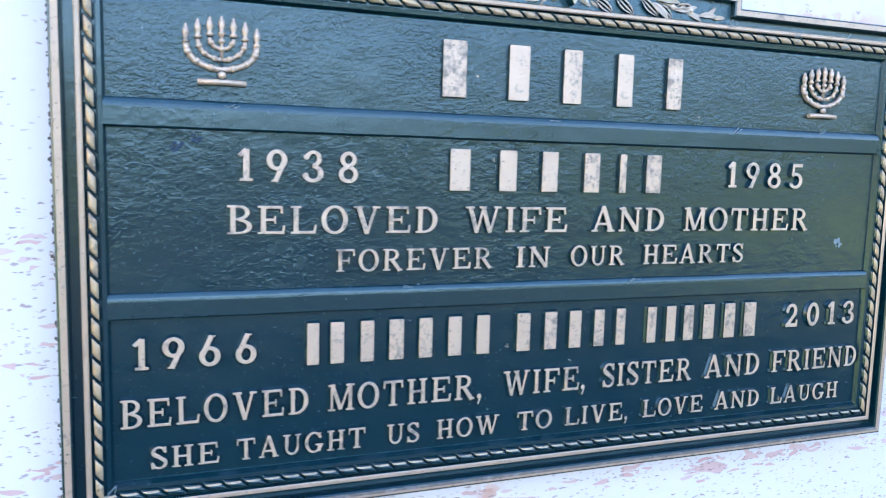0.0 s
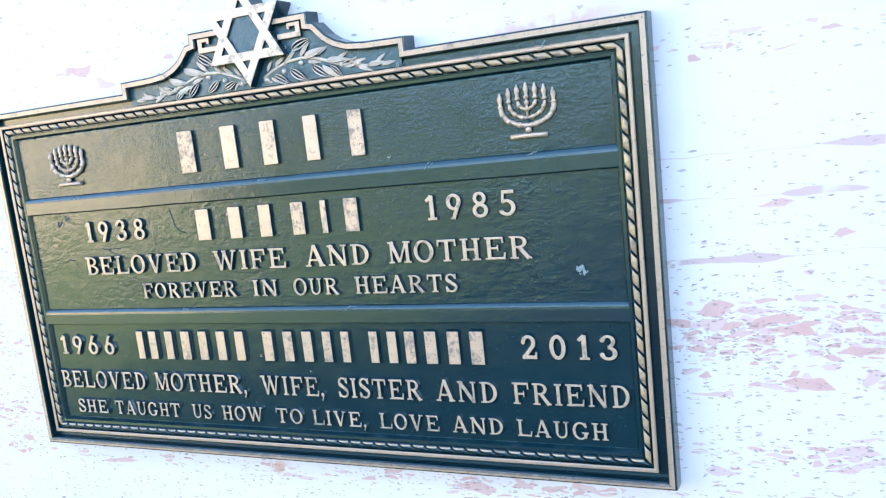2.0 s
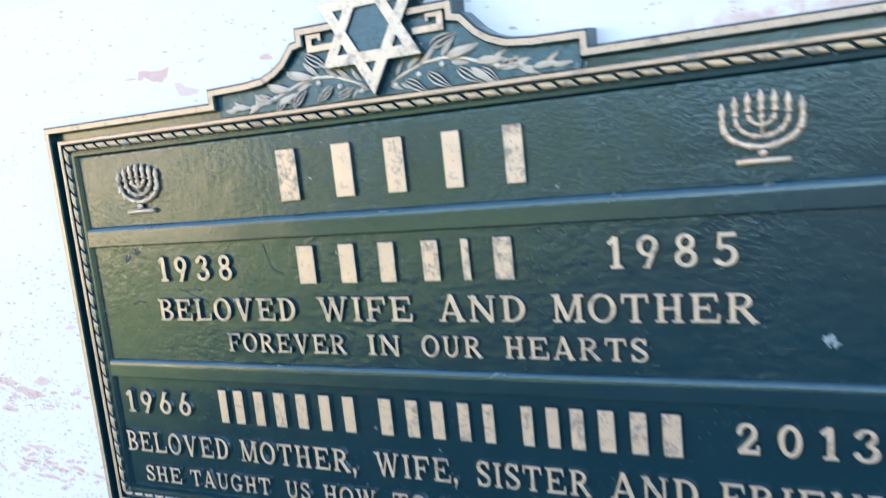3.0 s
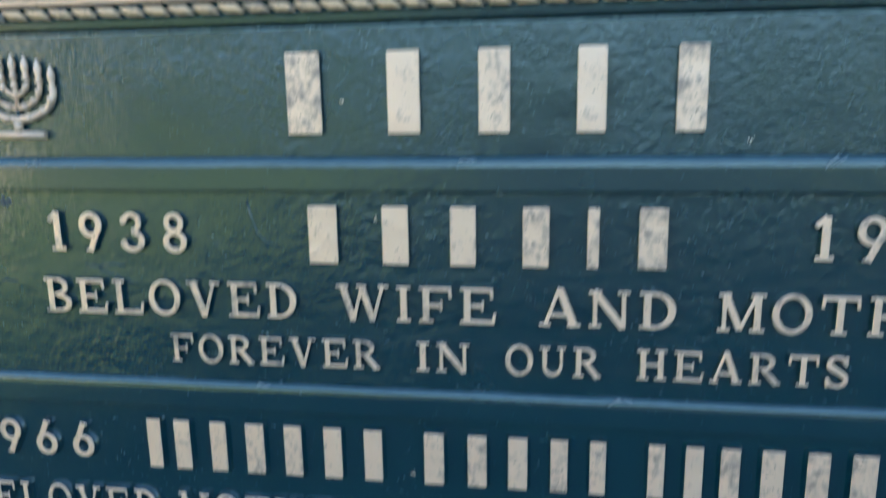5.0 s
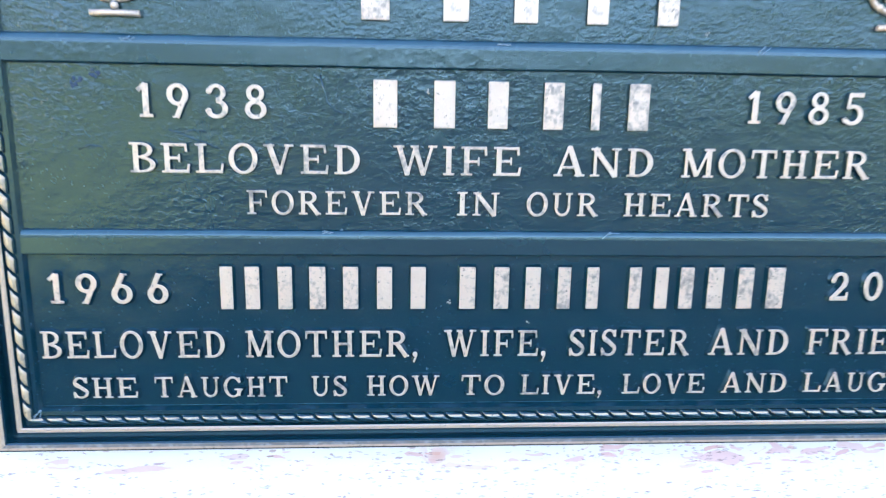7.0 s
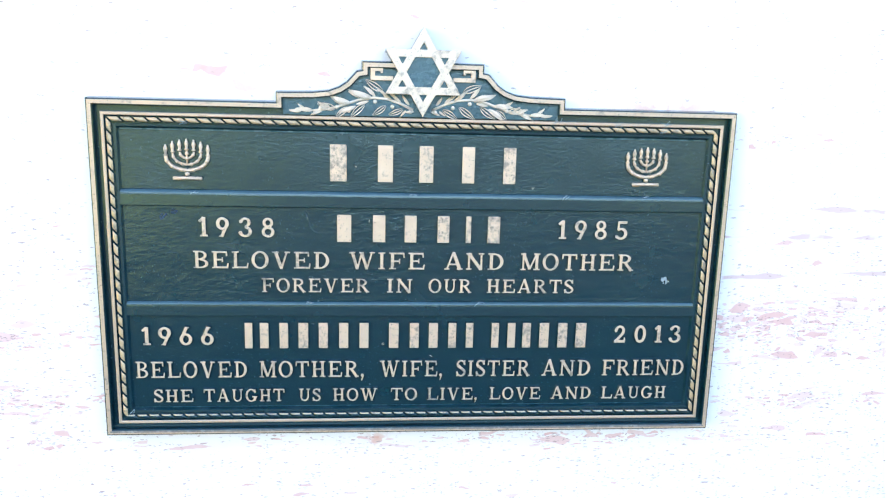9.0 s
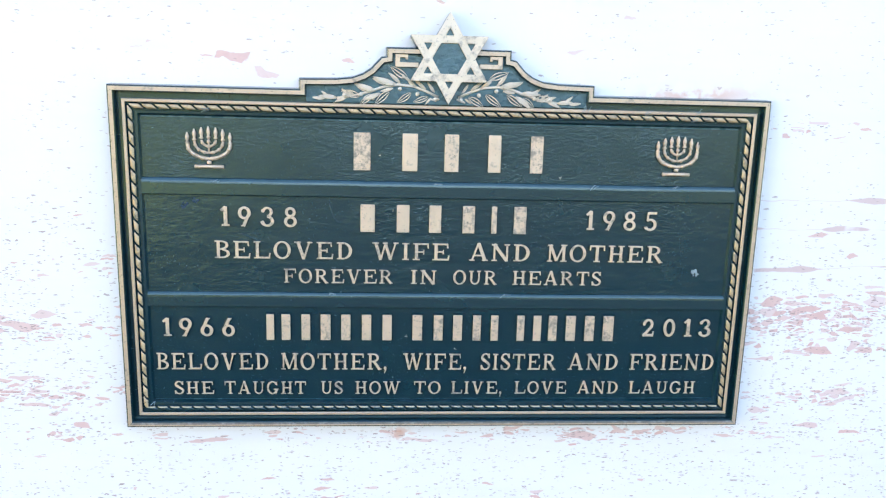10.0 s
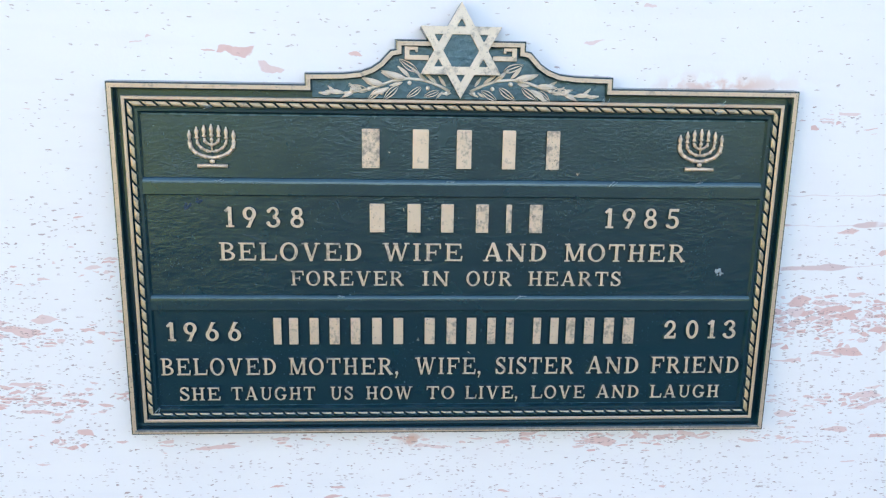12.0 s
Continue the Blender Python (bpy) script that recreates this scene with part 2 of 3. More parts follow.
def part(name, bm, materials, parent=None, label=""):
    data = bpy.data.meshes.new(name)
    bmesh.ops.recalc_face_normals(bm, faces=bm.faces)
    bm.to_mesh(data)
    bm.free()
    for m in materials if isinstance(materials, (list, tuple)) else [materials]:
        data.materials.append(m)
    ob = new(name, data)
    if parent is not None:
        ob.parent = parent
        ob.matrix_parent_inverse = parent.matrix_world.inverted()
    return tagged(ob, label)


def again(name, data, at, parent, label=""):
    """Another object on the mesh data at the pose at."""
    ob = new(name, data)
    ob.parent = parent
    ob.matrix_basis = at
    return tagged(ob, label)


def inset(points, d):
    """The closed outline (counter-clockwise) moved inwards by d, corners mitred."""
    out = []
    n = len(points)
    for i in range(n):
        a, b, c = (Vector(points[(i + k) % n]) for k in (-1, 0, 1))
        n1, n2 = (Vector((-(q - p).y, (q - p).x)).normalized() for p, q in ((a, b), (b, c)))
        mid = n1 + n2
        out.append(b + mid * (d / max(0.3, mid.dot(n1))))
    return out


def rings(bm, outline, profile, top_flags):
    """Sweeps profile rows (inset, depth) round the outline; top_flags[i]: the strip after row i is bare metal."""
    loops = [[bm.verts.new((q.x, y, q.y)) for q in inset(outline, d)] for d, y in profile]
    n = len(outline)
    for k in range(len(loops) - 1):
        for i in range(n):
            f = bm.faces.new((loops[k][i], loops[k][(i + 1) % n], loops[k + 1][(i + 1) % n], loops[k + 1][i]))
            f.material_index = int(top_flags[k])
    return loops


def rect(x0, z0, x1, z1):
    return [(x0, z0), (x1, z0), (x1, z1), (x0, z1)]


# shapes in the plane: functions that are negative inside
def box_(x0, z0, x1, z1):
    return lambda x, z: np.maximum(np.maximum(x0 - x, x - x1), np.maximum(z0 - z, z - z1))


def oval(cx, cz, rx, rz):
    return lambda x, z: (np.hypot((x - cx) / rx, (z - cz) / rz) - 1) * min(rx, rz)


def bar_(x0, z0, x1, z1, w):
    length = math.hypot(x1 - x0, z1 - z0)
    ux, uz = (x1 - x0) / length, (z1 - z0) / length

    def f(x, z):
        a, b = (x - x0) * ux + (z - z0) * uz, -(x - x0) * uz + (z - z0) * ux
        return np.maximum(np.abs(b) - w / 2, np.maximum(-a, a - length))
    return f


def union(*fs):
    def f(x, z):
        v = fs[0](x, z)
        for g in fs[1:]:
            v = np.minimum(v, g(x, z))
        return v
    return f


def minus(f, *gs):
    def h(x, z):
        v = f(x, z)
        for g in gs:
            v = np.maximum(v, -g(x, z))
        return v
    return h


def ring(cx, cz, rx, rz, ix, iz):
    return minus(oval(cx, cz, rx, rz), oval(cx, cz, ix, iz))


def turned(f, w):
    return lambda x, z: f(w - x, 1 - z)


def contour(f, x0, z0, x1, z1, step):
    """Closed outlines of f = 0, by marching squares."""
    xs, zs = np.arange(x0, x1 + step, step), np.arange(z0, z1 + step, step)
    gx, gz = np.meshgrid(xs, zs, indexing="ij")
    v = f(gx, gz) + 1e-7
    links = {}

    def cut(i, j, k, l):
        a, b = v[i, j], v[k, l]
        t = a / (a - b)
        return ((i, j, k, l), (xs[i] + (xs[k] - xs[i]) * t, zs[j] + (zs[l] - zs[j]) * t))
    where = {}
    sign = v < 0
    for i, j in np.argwhere((sign[:-1, :-1] != sign[1:, :-1]) | (sign[:-1, :-1] != sign[:-1, 1:]) | (sign[:-1, :-1] != sign[1:, 1:])):
        i, j = int(i), int(j)
        c = ((i, j), (i + 1, j), (i + 1, j + 1), (i, j + 1))
        enter, leave = [], []
        for k in range(4):
            p, q = c[k], c[(k + 1) % 4]
            if sign[p] != sign[q]:
                key, at = cut(*min(p, q), *max(p, q))
                where[key] = at
                (leave if sign[p] else enter).append((k, key))
        for k, key in leave:
            j2 = min(enter, key=lambda e: (e[0] - k) % 4)
            enter.remove(j2)
            links[key] = j2[1]
    loops = []
    while links:
        start, nxt = links.popitem()
        loop = [where[start]]
        while nxt != start and nxt in links:
            loop.append(where[nxt])
            nxt = links.pop(nxt)
        if len(loop) > 5:
            loops.append(loop)
    return [thinned(l, step) for l in loops]


def thinned(loop, step):
    """Drops points that lie on the line between their neighbours."""
    pts = [Vector(p) for p in loop]
    changed = True
    while changed and len(pts) > 8:
        changed, keep, i, n = False, [], 0, len(pts)
        while i < n:
            a, b, c = pts[i - 1] if not keep else keep[-1], pts[i], pts[(i + 1) % n]
            d = c - a
            far = abs((b - a).x * d.y - (b - a).y * d.x) / max(d.length, 1e-9)
            if far < step * 0.06 and d.length < step * 12 and i + 1 < n:
                keep.append(c)
                changed = True
                i += 2
            else:
                keep.append(b)
                i += 1
        pts = keep
    return pts


def raised(loops, scale_x, scale_z, top, foot, edge=0.00030, draft=0.00035, shoulder=None):
    """Solid relief from outlines: bare face at depth top, painted flanks down to foot."""
    bm = bmesh.new()
    face_edges = []
    rows = [(-edge, top, 1), (0.0, top + edge, 0), (draft, foot, 0)]
    if shoulder:
        rows = [(-edge, top, 1), (0.0, top + edge, 0), (0.0003, shoulder[1], 0), (shoulder[0], foot, 0)]
    for loop in loops:
        pts = [Vector((p.x * scale_x, p.y * scale_z)) for p in loop]
        made = []
        for d, y, bare in rows:
            n = len(pts)
            ring_ = []
            for i in range(n):
                a, b, c = pts[i - 1], pts[i], pts[(i + 1) % n]
                t = (c - b).normalized() + (b - a).normalized()
                t = t.normalized() if t.length > 1e-6 else (c - b).normalized()
                q = b + Vector((t.y, -t.x)) * d * OUT
                ring_.append(bm.verts.new((q.x, y, q.y)))
            made.append(ring_)
        for k in range(len(made) - 1):
            for i in range(len(pts)):
                f = bm.faces.new((made[k][i], made[k][(i + 1) % len(pts)], made[k + 1][(i + 1) % len(pts)], made[k + 1][i]))
                f.material_index = rows[k][2]
        face_edges += [bm.edges.get((made[0][i - 1], made[0][i])) for i in range(len(pts))]
    done = bmesh.ops.triangle_fill(bm, use_beauty=True, use_dissolve=False, edges=face_edges)
    for g in done["geom"]:
        if isinstance(g, bmesh.types.BMFace):
            g.material_index = 1
    return bm


OUT = 1.0


# ---- the setting ----
def build_setting():
    bm = bmesh.new()
    bmesh.ops.create_grid(bm, x_segments=8, y_segments=8, size=600)
    tagged(part("ground", bm, LAWN), "short dry green grass in front of the stone wall", "ground", kind="structure")
    bm = bmesh.new()
    bmesh.ops.create_cube(bm, size=1)
    for v in bm.verts:
        v.co = Vector((3.2 + v.co.x * 11.0, WALL - 30 + v.co.y * 60, v.co.z * 0.06))
    tagged(part("pavement", bm, ASPHALT), "dark grey asphalt walk that ends at the wall", "pavement", kind="structure")
    bm = bmesh.new()
    bmesh.ops.create_cube(bm, size=1)
    for v in bm.verts:
        v.co = Vector((0.3 + v.co.x * 9.0, WALL + (0.2 + v.co.y * 0.4), 2.1 + v.co.z * 4.2))
    tagged(part("wall", bm, STONE), "white polished stone wall with pink flakes and grey flecks", "wall", kind="structure")


def build_far_wall():
    """A plain plastered wall across the lawn, in the sun; the enamel mirrors it."""
    bm = bmesh.new()
    bmesh.ops.create_cube(bm, size=1)
    for v in bm.verts:
        v.co = Vector((v.co.x * 20, v.co.y * 0.3, 2.1 + v.co.z * 4.2))
    ob = tagged(part("far_wall", bm, PLASTER), "plain sand-coloured plastered wall across the lawn, in sunlight", "wall", kind="structure")
    ob.matrix_basis = pose(-20.6, -12.0, 0, 0, 0, -6)


def build_woods():
    """Far trees along the horizon in front of the wall, mirrored by the enamel."""
    rng = random.Random(2)
    verts, faces = [], []
    for _ in range(22000):
        a = rng.uniform(-85, 88)
        # tall on both sides, low where the walk leads away
        gap = math.exp(-((a - 3) / 11) ** 2)
        top = 7.0 - 1.6 * gap + (1 - gap) * 1.1 * math.sin(a * 0.31) + 0.8 * math.sin(a * 0.9 + 1) + 0.5 * math.sin(a * 2.3)
        z = top * rng.random() ** 0.8
        r = 40 + rng.uniform(0, 3.5) + 2.0 * (z / top) ** 2
        c = Vector((math.sin(radians(a)) * r, -math.cos(radians(a)) * r, z))
        u = Vector((rng.gauss(0, 1), rng.gauss(0, 1), rng.gauss(0, 1))).normalized() * rng.uniform(0.3, 0.6)
        w = u.cross(Vector((rng.gauss(0, 1), rng.gauss(0, 1), rng.gauss(0, 1)))).normalized() * u.length * 0.6
        n = len(verts)
        verts += [c - u, c + w, c + u, c - w]
        faces.append((n, n + 1, n + 2, n + 3))
    data = bpy.data.meshes.new("woods")
    data.from_pydata(verts, [], faces)
    data.materials.append(FOLIAGE)
    tagged(new("woods", data), "far dark green trees along the horizon", "woods", kind="stuff")


build_setting()
build_far_wall()
build_woods()


# ---- the plaque ----
CX = 0.3048  # middle of the crest
CREST = ((0.1700, 0.3355), (0.2020, 0.3362), (0.2170, 0.3378), (0.2270, 0.3415), (0.2345, 0.3465), (0.2405, 0.3530), (0.2435, 0.3562), (0.2488, 0.3572), (0.2488, 0.3650))


def outline():
    left = [(0.1700, 0.3260)] + list(CREST)
    right = [(2 * CX - x, z) for x, z in left]
    pts = [(0.0, 0.0), (0.610, 0.0), (0.610, 0.3260)] + right + left[::-1] + [(0.0, 0.3260)]
    return [(x, Z0 + z) for x, z in pts]


def crest_outline():
    return list(reversed([(x, Z0 + z) for x, z in [(0.1715, 0.3118)] + [(x, z) for x, z in CREST] + [(2 * CX - x, z) for x, z in reversed(CREST)] + [(2 * CX - 0.1715, 0.3118)]]))


def ordered(points):
    area = sum(p[0] * q[1] - q[0] * p[1] for p, q in zip(points, points[1:] + points[:1]))
    return points if area > 0 else points[::-1]


def build_plaque():
    edge = ordered(outline())
    bm = bmesh.new()
    loops = rings(bm, edge, [(-0.0020, WALL + 0.0005), (-0.0009, 0.0016), (-0.0005, 0.0006), (0.0006, 0.0), (0.0021, 0.0), (0.0042, 0.0), (0.0050, 0.0010), (0.0057, FLOOR + 0.0004)], [0, 0, 0, 1, 1, 0, 0])
    # the lower side of the rim has kept most of its paint
    n = len(edge)
    bm.faces.ensure_lookup_table()
    bm.faces[4 * n].material_index = 3
    bm.faces.new(loops[-1]).material_index = 2
    bm.faces.new(loops[0][::-1])
    bm.normal_update()
    bmesh.ops.triangulate(bm, faces=[f for f in bm.faces if len(f.verts) > 4])
    plaque = tagged(part("memorial_plaque", bm, [PAINT, RIM, CREST_PAINT, SCUFFED_RIM]), "cast bronze memorial plaque, dark blue-green enamel, fixed to stone wall", "plaque")

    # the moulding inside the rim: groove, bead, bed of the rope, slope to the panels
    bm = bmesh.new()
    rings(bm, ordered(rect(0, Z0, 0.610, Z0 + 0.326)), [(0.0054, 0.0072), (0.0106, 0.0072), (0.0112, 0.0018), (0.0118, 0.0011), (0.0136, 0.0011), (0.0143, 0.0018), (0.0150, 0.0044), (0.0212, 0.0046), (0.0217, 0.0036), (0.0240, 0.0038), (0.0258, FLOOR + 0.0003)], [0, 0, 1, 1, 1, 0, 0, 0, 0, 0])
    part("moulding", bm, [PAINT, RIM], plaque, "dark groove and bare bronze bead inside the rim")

    # sunk panels with a hammered skin
    x0, z0, x1, z1 = PANEL_BOX
    for a, b, deep in ((0.2415, z1, 0.0), (0.1325, 0.2300, 0.0), (z0, 0.1225, 0.0004)):
        nx, nz = 373, max(8, int((b - a) / 0.0015))
        bm = bmesh.new()
        grid = []
        for i in range(nx + 1):
            column = []
            for j in range(nz + 1):
                x, z = x0 + (x1 - x0) * i / nx, a + (b - a) * j / nz
                h = noise.noise((x * 210, z * 210, a * 50)) * 0.00005 + noise.noise((x * 60, z * 75, 3 + a)) * 0.00013
                column.append(bm.verts.new((x, FLOOR - 0.0003 + deep * 0.4 - h, Z0 + z)))
            grid.append(column)
        for i in range(nx):
            for j in range(nz):
                bm.faces.new((grid[i][j], grid[i + 1][j], grid[i + 1][j + 1], grid[i][j + 1])).smooth = True
        part("panel", bm, SMOOTH if deep else PIMPLED if a > 0.2 else PANEL, plaque, "dark blue-green grained sunk panel")

    # two raised bars between the panels, chamfered along the top
    for low, high in ((0.2285, 0.2440), (0.1210, 0.1355)):
        bm = bmesh.new()
        section = [(low - 0.0008, FLOOR), (low, 0.0042), (low + 0.0006, 0.0038), (high - 0.0048, 0.0040), (high - 0.0030, 0.0042), (high - 0.0014, 0.0046), (high - 0.0004, 0.0056), (high + 0.0004, FLOOR)]
        n = 120
        rows = []
        for k in range(n + 1):
            x = 0.0235 + (0.5865 - 0.0235) * k / n
            sag = noise.noise((x * 25, low * 90, 0.0)) * 0.00022
            rows.append([bm.verts.new((x, y + (sag if y < 0.006 else 0), Z0 + z + sag)) for z, y in section])
        for k in range(n):
            for j in range(len(section) - 1):
                bm.faces.new((rows[k][j], rows[k + 1][j], rows[k + 1][j + 1], rows[k][j + 1])).smooth = j >= 2
        for row in (rows[0], rows[-1]):
            bm.faces.new(row)
        for k in range(n):
            for j in (2, 3, 7):
                e = bm.edges.get((rows[k][j], rows[k + 1][j])) if j < len(section) else None
                if e:
                    e.smooth = False
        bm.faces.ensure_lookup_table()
        # the sky's highlight along the upper edge, put into the enamel's colour
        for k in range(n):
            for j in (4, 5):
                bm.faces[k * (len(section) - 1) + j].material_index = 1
        part("dividing_bar", bm, [PAINT, GLINT_PAINT], plaque, "smooth enamelled bar between two panels")
    return plaque


plaque = build_plaque()


def build_rope(plaque):
    """A twisted rope of slanting strands on all four sides."""
    pitch, length, width, high = 0.01145, 0.0148, 0.0060, 0.0036

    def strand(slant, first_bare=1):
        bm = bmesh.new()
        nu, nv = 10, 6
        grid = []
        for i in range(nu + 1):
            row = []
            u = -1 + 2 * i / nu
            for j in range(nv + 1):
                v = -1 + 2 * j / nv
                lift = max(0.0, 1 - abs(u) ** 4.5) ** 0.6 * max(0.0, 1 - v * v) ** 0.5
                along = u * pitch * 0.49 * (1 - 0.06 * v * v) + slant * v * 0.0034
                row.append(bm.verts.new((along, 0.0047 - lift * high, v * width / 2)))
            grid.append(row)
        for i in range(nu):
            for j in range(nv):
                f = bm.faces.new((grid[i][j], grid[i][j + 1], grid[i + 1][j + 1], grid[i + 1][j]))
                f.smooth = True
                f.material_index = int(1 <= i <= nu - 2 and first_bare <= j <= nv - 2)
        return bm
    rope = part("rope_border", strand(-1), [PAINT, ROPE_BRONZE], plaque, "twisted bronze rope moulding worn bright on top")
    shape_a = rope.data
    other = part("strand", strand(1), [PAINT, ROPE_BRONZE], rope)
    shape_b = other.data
    # lower run: mostly painted, bare metal only where the bright glints fall
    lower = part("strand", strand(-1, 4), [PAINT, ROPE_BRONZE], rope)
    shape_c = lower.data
    x0, x1, z0, z1 = 0.0180, 0.5920, 0.0182, 0.3082
    nx, nz = int((x1 - x0) / pitch), int((z1 - z0) / pitch)
    first, second, third = True, True, True
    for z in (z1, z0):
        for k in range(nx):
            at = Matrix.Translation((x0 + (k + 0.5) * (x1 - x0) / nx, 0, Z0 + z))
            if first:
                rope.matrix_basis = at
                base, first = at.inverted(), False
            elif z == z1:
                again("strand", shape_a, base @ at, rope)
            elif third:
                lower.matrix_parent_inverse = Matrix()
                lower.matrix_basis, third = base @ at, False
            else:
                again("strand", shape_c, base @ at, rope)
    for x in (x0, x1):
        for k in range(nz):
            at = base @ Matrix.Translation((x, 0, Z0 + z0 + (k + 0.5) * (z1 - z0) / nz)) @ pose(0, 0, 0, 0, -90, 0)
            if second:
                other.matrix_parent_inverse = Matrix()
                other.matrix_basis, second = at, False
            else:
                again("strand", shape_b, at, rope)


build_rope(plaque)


# ---- lettering ----
def stem(x, w=0.19, top=True, foot=True, z0=0.0, z1=1.0, wide=0.10):
    fs = [box_(x - w / 2, z0, x + w / 2, z1)]
    if foot:
        fs.append(box_(x - w / 2 - wide, z0, x + w / 2 + wide, z0 + 0.095))
    if top:
        fs.append(box_(x - w / 2 - wide, z1 - 0.095, x + w / 2 + wide, z1))
    return union(*fs)


def cap(x0, x1, z):
    return box_(x0, z, x1, z + 0.095)


def glyphs():
    g = {}
    g["I"] = 0.40, stem(0.20)
    g["L"] = 0.92, union(stem(0.21), box_(0.2, 0, 0.90, 0.125), bar_(0.84, 0.0, 0.90, 0.34, 0.10))
    g["E"] = 0.94, union(stem(0.21), box_(0.2, 0.88, 0.86, 1), bar_(0.81, 1.0, 0.84, 0.70, 0.10), box_(0.2, 0, 0.92, 0.125), bar_(0.86, 0, 0.91, 0.32, 0.10), box_(0.2, 0.45, 0.64, 0.56), box_(0.56, 0.36, 0.64, 0.65))
    g["F"] = 0.88, union(stem(0.21), box_(0.2, 0.88, 0.86, 1), bar_(0.81, 1.0, 0.84, 0.68, 0.10), box_(0.2, 0.43, 0.64, 0.54), box_(0.56, 0.33, 0.64, 0.64))
    half = box_(-1, -1, 0.38, 2)
    g["B"] = 0.84, union(stem(0.21), minus(ring(0.40, 0.745, 0.36, 0.255, 0.18, 0.15), half), box_(0.2, 0.90, 0.42, 1), box_(0.2, 0.47, 0.44, 0.57), minus(ring(0.40, 0.27, 0.44, 0.27, 0.24, 0.165), half), box_(0.2, 0, 0.42, 0.10))
    g["D"] = 0.88, union(stem(0.21), minus(ring(0.36, 0.5, 0.52, 0.5, 0.32, 0.39), half), box_(0.2, 0.89, 0.40, 1), box_(0.2, 0, 0.40, 0.11))
    g["O"] = 0.96, ring(0.48, 0.5, 0.48, 0.525, 0.29, 0.40)
    g["R"] = 0.98, union(stem(0.21), minus(ring(0.42, 0.73, 0.38, 0.27, 0.19, 0.165), half), box_(0.2, 0.895, 0.42, 1), box_(0.2, 0.46, 0.44, 0.565), bar_(0.44, 0.52, 0.86, 0.0, 0.19), cap(0.70, 0.98, 0.0))
    g["S"] = 0.70, union(minus(ring(0.35, 0.74, 0.33, 0.28, 0.16, 0.17), box_(0.35, -1, 2, 0.74)), minus(ring(0.35, 0.265, 0.36, 0.285, 0.19, 0.17), box_(-1, 0.265, 0.35, 2)), bar_(0.14, 0.68, 0.58, 0.36, 0.19), box_(0.55, 0.70, 0.66, 1.0), box_(0.02, 0.0, 0.13, 0.32))
    g["T"] = 0.92, union(stem(0.46, top=False), box_(0.02, 0.88, 0.90, 1), bar_(0.07, 1, 0.05, 0.68, 0.10), bar_(0.85, 1, 0.87, 0.68, 0.10))
    g["H"] = 0.96, union(stem(0.21), stem(0.75), box_(0.2, 0.44, 0.75, 0.555))
    g["N"] = 1.00, union(stem(0.17, 0.12), stem(0.84, 0.12, foot=False), bar_(0.13, 1.0, 0.84, 0.0, 0.19), box_(0.78, -0.02, 0.90, 0.2))
    g["M"] = 1.12, union(stem(0.16, 0.12), stem(0.94, 0.18), bar_(0.16, 1.0, 0.54, 0.05, 0.18), bar_(0.54, 0.05, 0.92, 1.0, 0.11))
    g["V"] = 1.04, union(bar_(0.20, 1.0, 0.53, 0.0, 0.20), bar_(0.53, 0.0, 0.84, 1.0, 0.12), box_(0.45, -0.03, 0.60, 0.10), cap(0.02, 0.40, 0.905), cap(0.70, 1.02, 0.905))
    g["W"] = 1.42, union(bar_(0.18, 1.0, 0.45, 0.0, 0.18), bar_(0.45, 0.0, 0.70, 0.96, 0.11), bar_(0.68, 0.98, 0.96, 0.0, 0.18), bar_(0.96, 0.0, 1.24, 1.0, 0.11), box_(0.38, -0.02, 0.51, 0.1), box_(0.89, -0.02, 1.02, 0.1), cap(0.0, 0.36, 0.905), cap(0.54, 0.82, 0.905), cap(1.10, 1.40, 0.905))
    g["A"] = 1.00, union(bar_(0.14, 0.0, 0.48, 1.02, 0.11), bar_(0.48, 1.02, 0.84, 0.0, 0.20), box_(0.42, 0.85, 0.55, 1.05), box_(0.28, 0.26, 0.72, 0.37), cap(0.0, 0.30, 0.0), cap(0.66, 1.00, 0.0))
    g["U"] = 0.98, union(stem(0.23, 0.18, foot=False, z0=0.36), stem(0.79, 0.12, foot=False, z0=0.36), minus(union(ring(0.495, 0.37, 0.355, 0.38, 0.215, 0.25)), box_(-1, 0.37, 2, 2)))
    g["G"] = 0.98, union(minus(ring(0.47, 0.5, 0.47, 0.525, 0.28, 0.40), box_(0.6, 0.40, 2, 0.72)), box_(0.66, 0.05, 0.84, 0.40), cap(0.54, 0.96, 0.34), box_(0.72, 0.68, 0.83, 0.98))
    g[","] = 0.26, union(oval(0.12, 0.10, 0.11, 0.11), bar_(0.19, 0.08, 0.06, -0.22, 0.09))
    g["1"] = 0.48, union(stem(0.27, 0.19, top=False, wide=0.11), bar_(0.27, 0.99, 0.04, 0.78, 0.13), box_(0.2, 0.9, 0.365, 1.0))
    nine = union(ring(0.36, 0.68, 0.36, 0.33, 0.17, 0.21), bar_(0.62, 0.66, 0.30, 0.0, 0.17), bar_(0.36, 0.02, 0.16, 0.02, 0.05))
    g["9"] = 0.72, nine
    g["6"] = 0.72, turned(nine, 0.72)
    g["3"] = 0.68, union(minus(ring(0.32, 0.755, 0.29, 0.255, 0.13, 0.15), box_(-1, -1, 0.30, 0.78)), minus(ring(0.31, 0.275, 0.36, 0.285, 0.18, 0.17), box_(-1, 0.24, 0.30, 2)), oval(0.09, 0.80, 0.09, 0.09), oval(0.07, 0.21, 0.09, 0.09))
    g["8"] = 0.72, union(ring(0.36, 0.75, 0.30, 0.26, 0.14, 0.14), ring(0.36, 0.27, 0.36, 0.285, 0.19, 0.165))
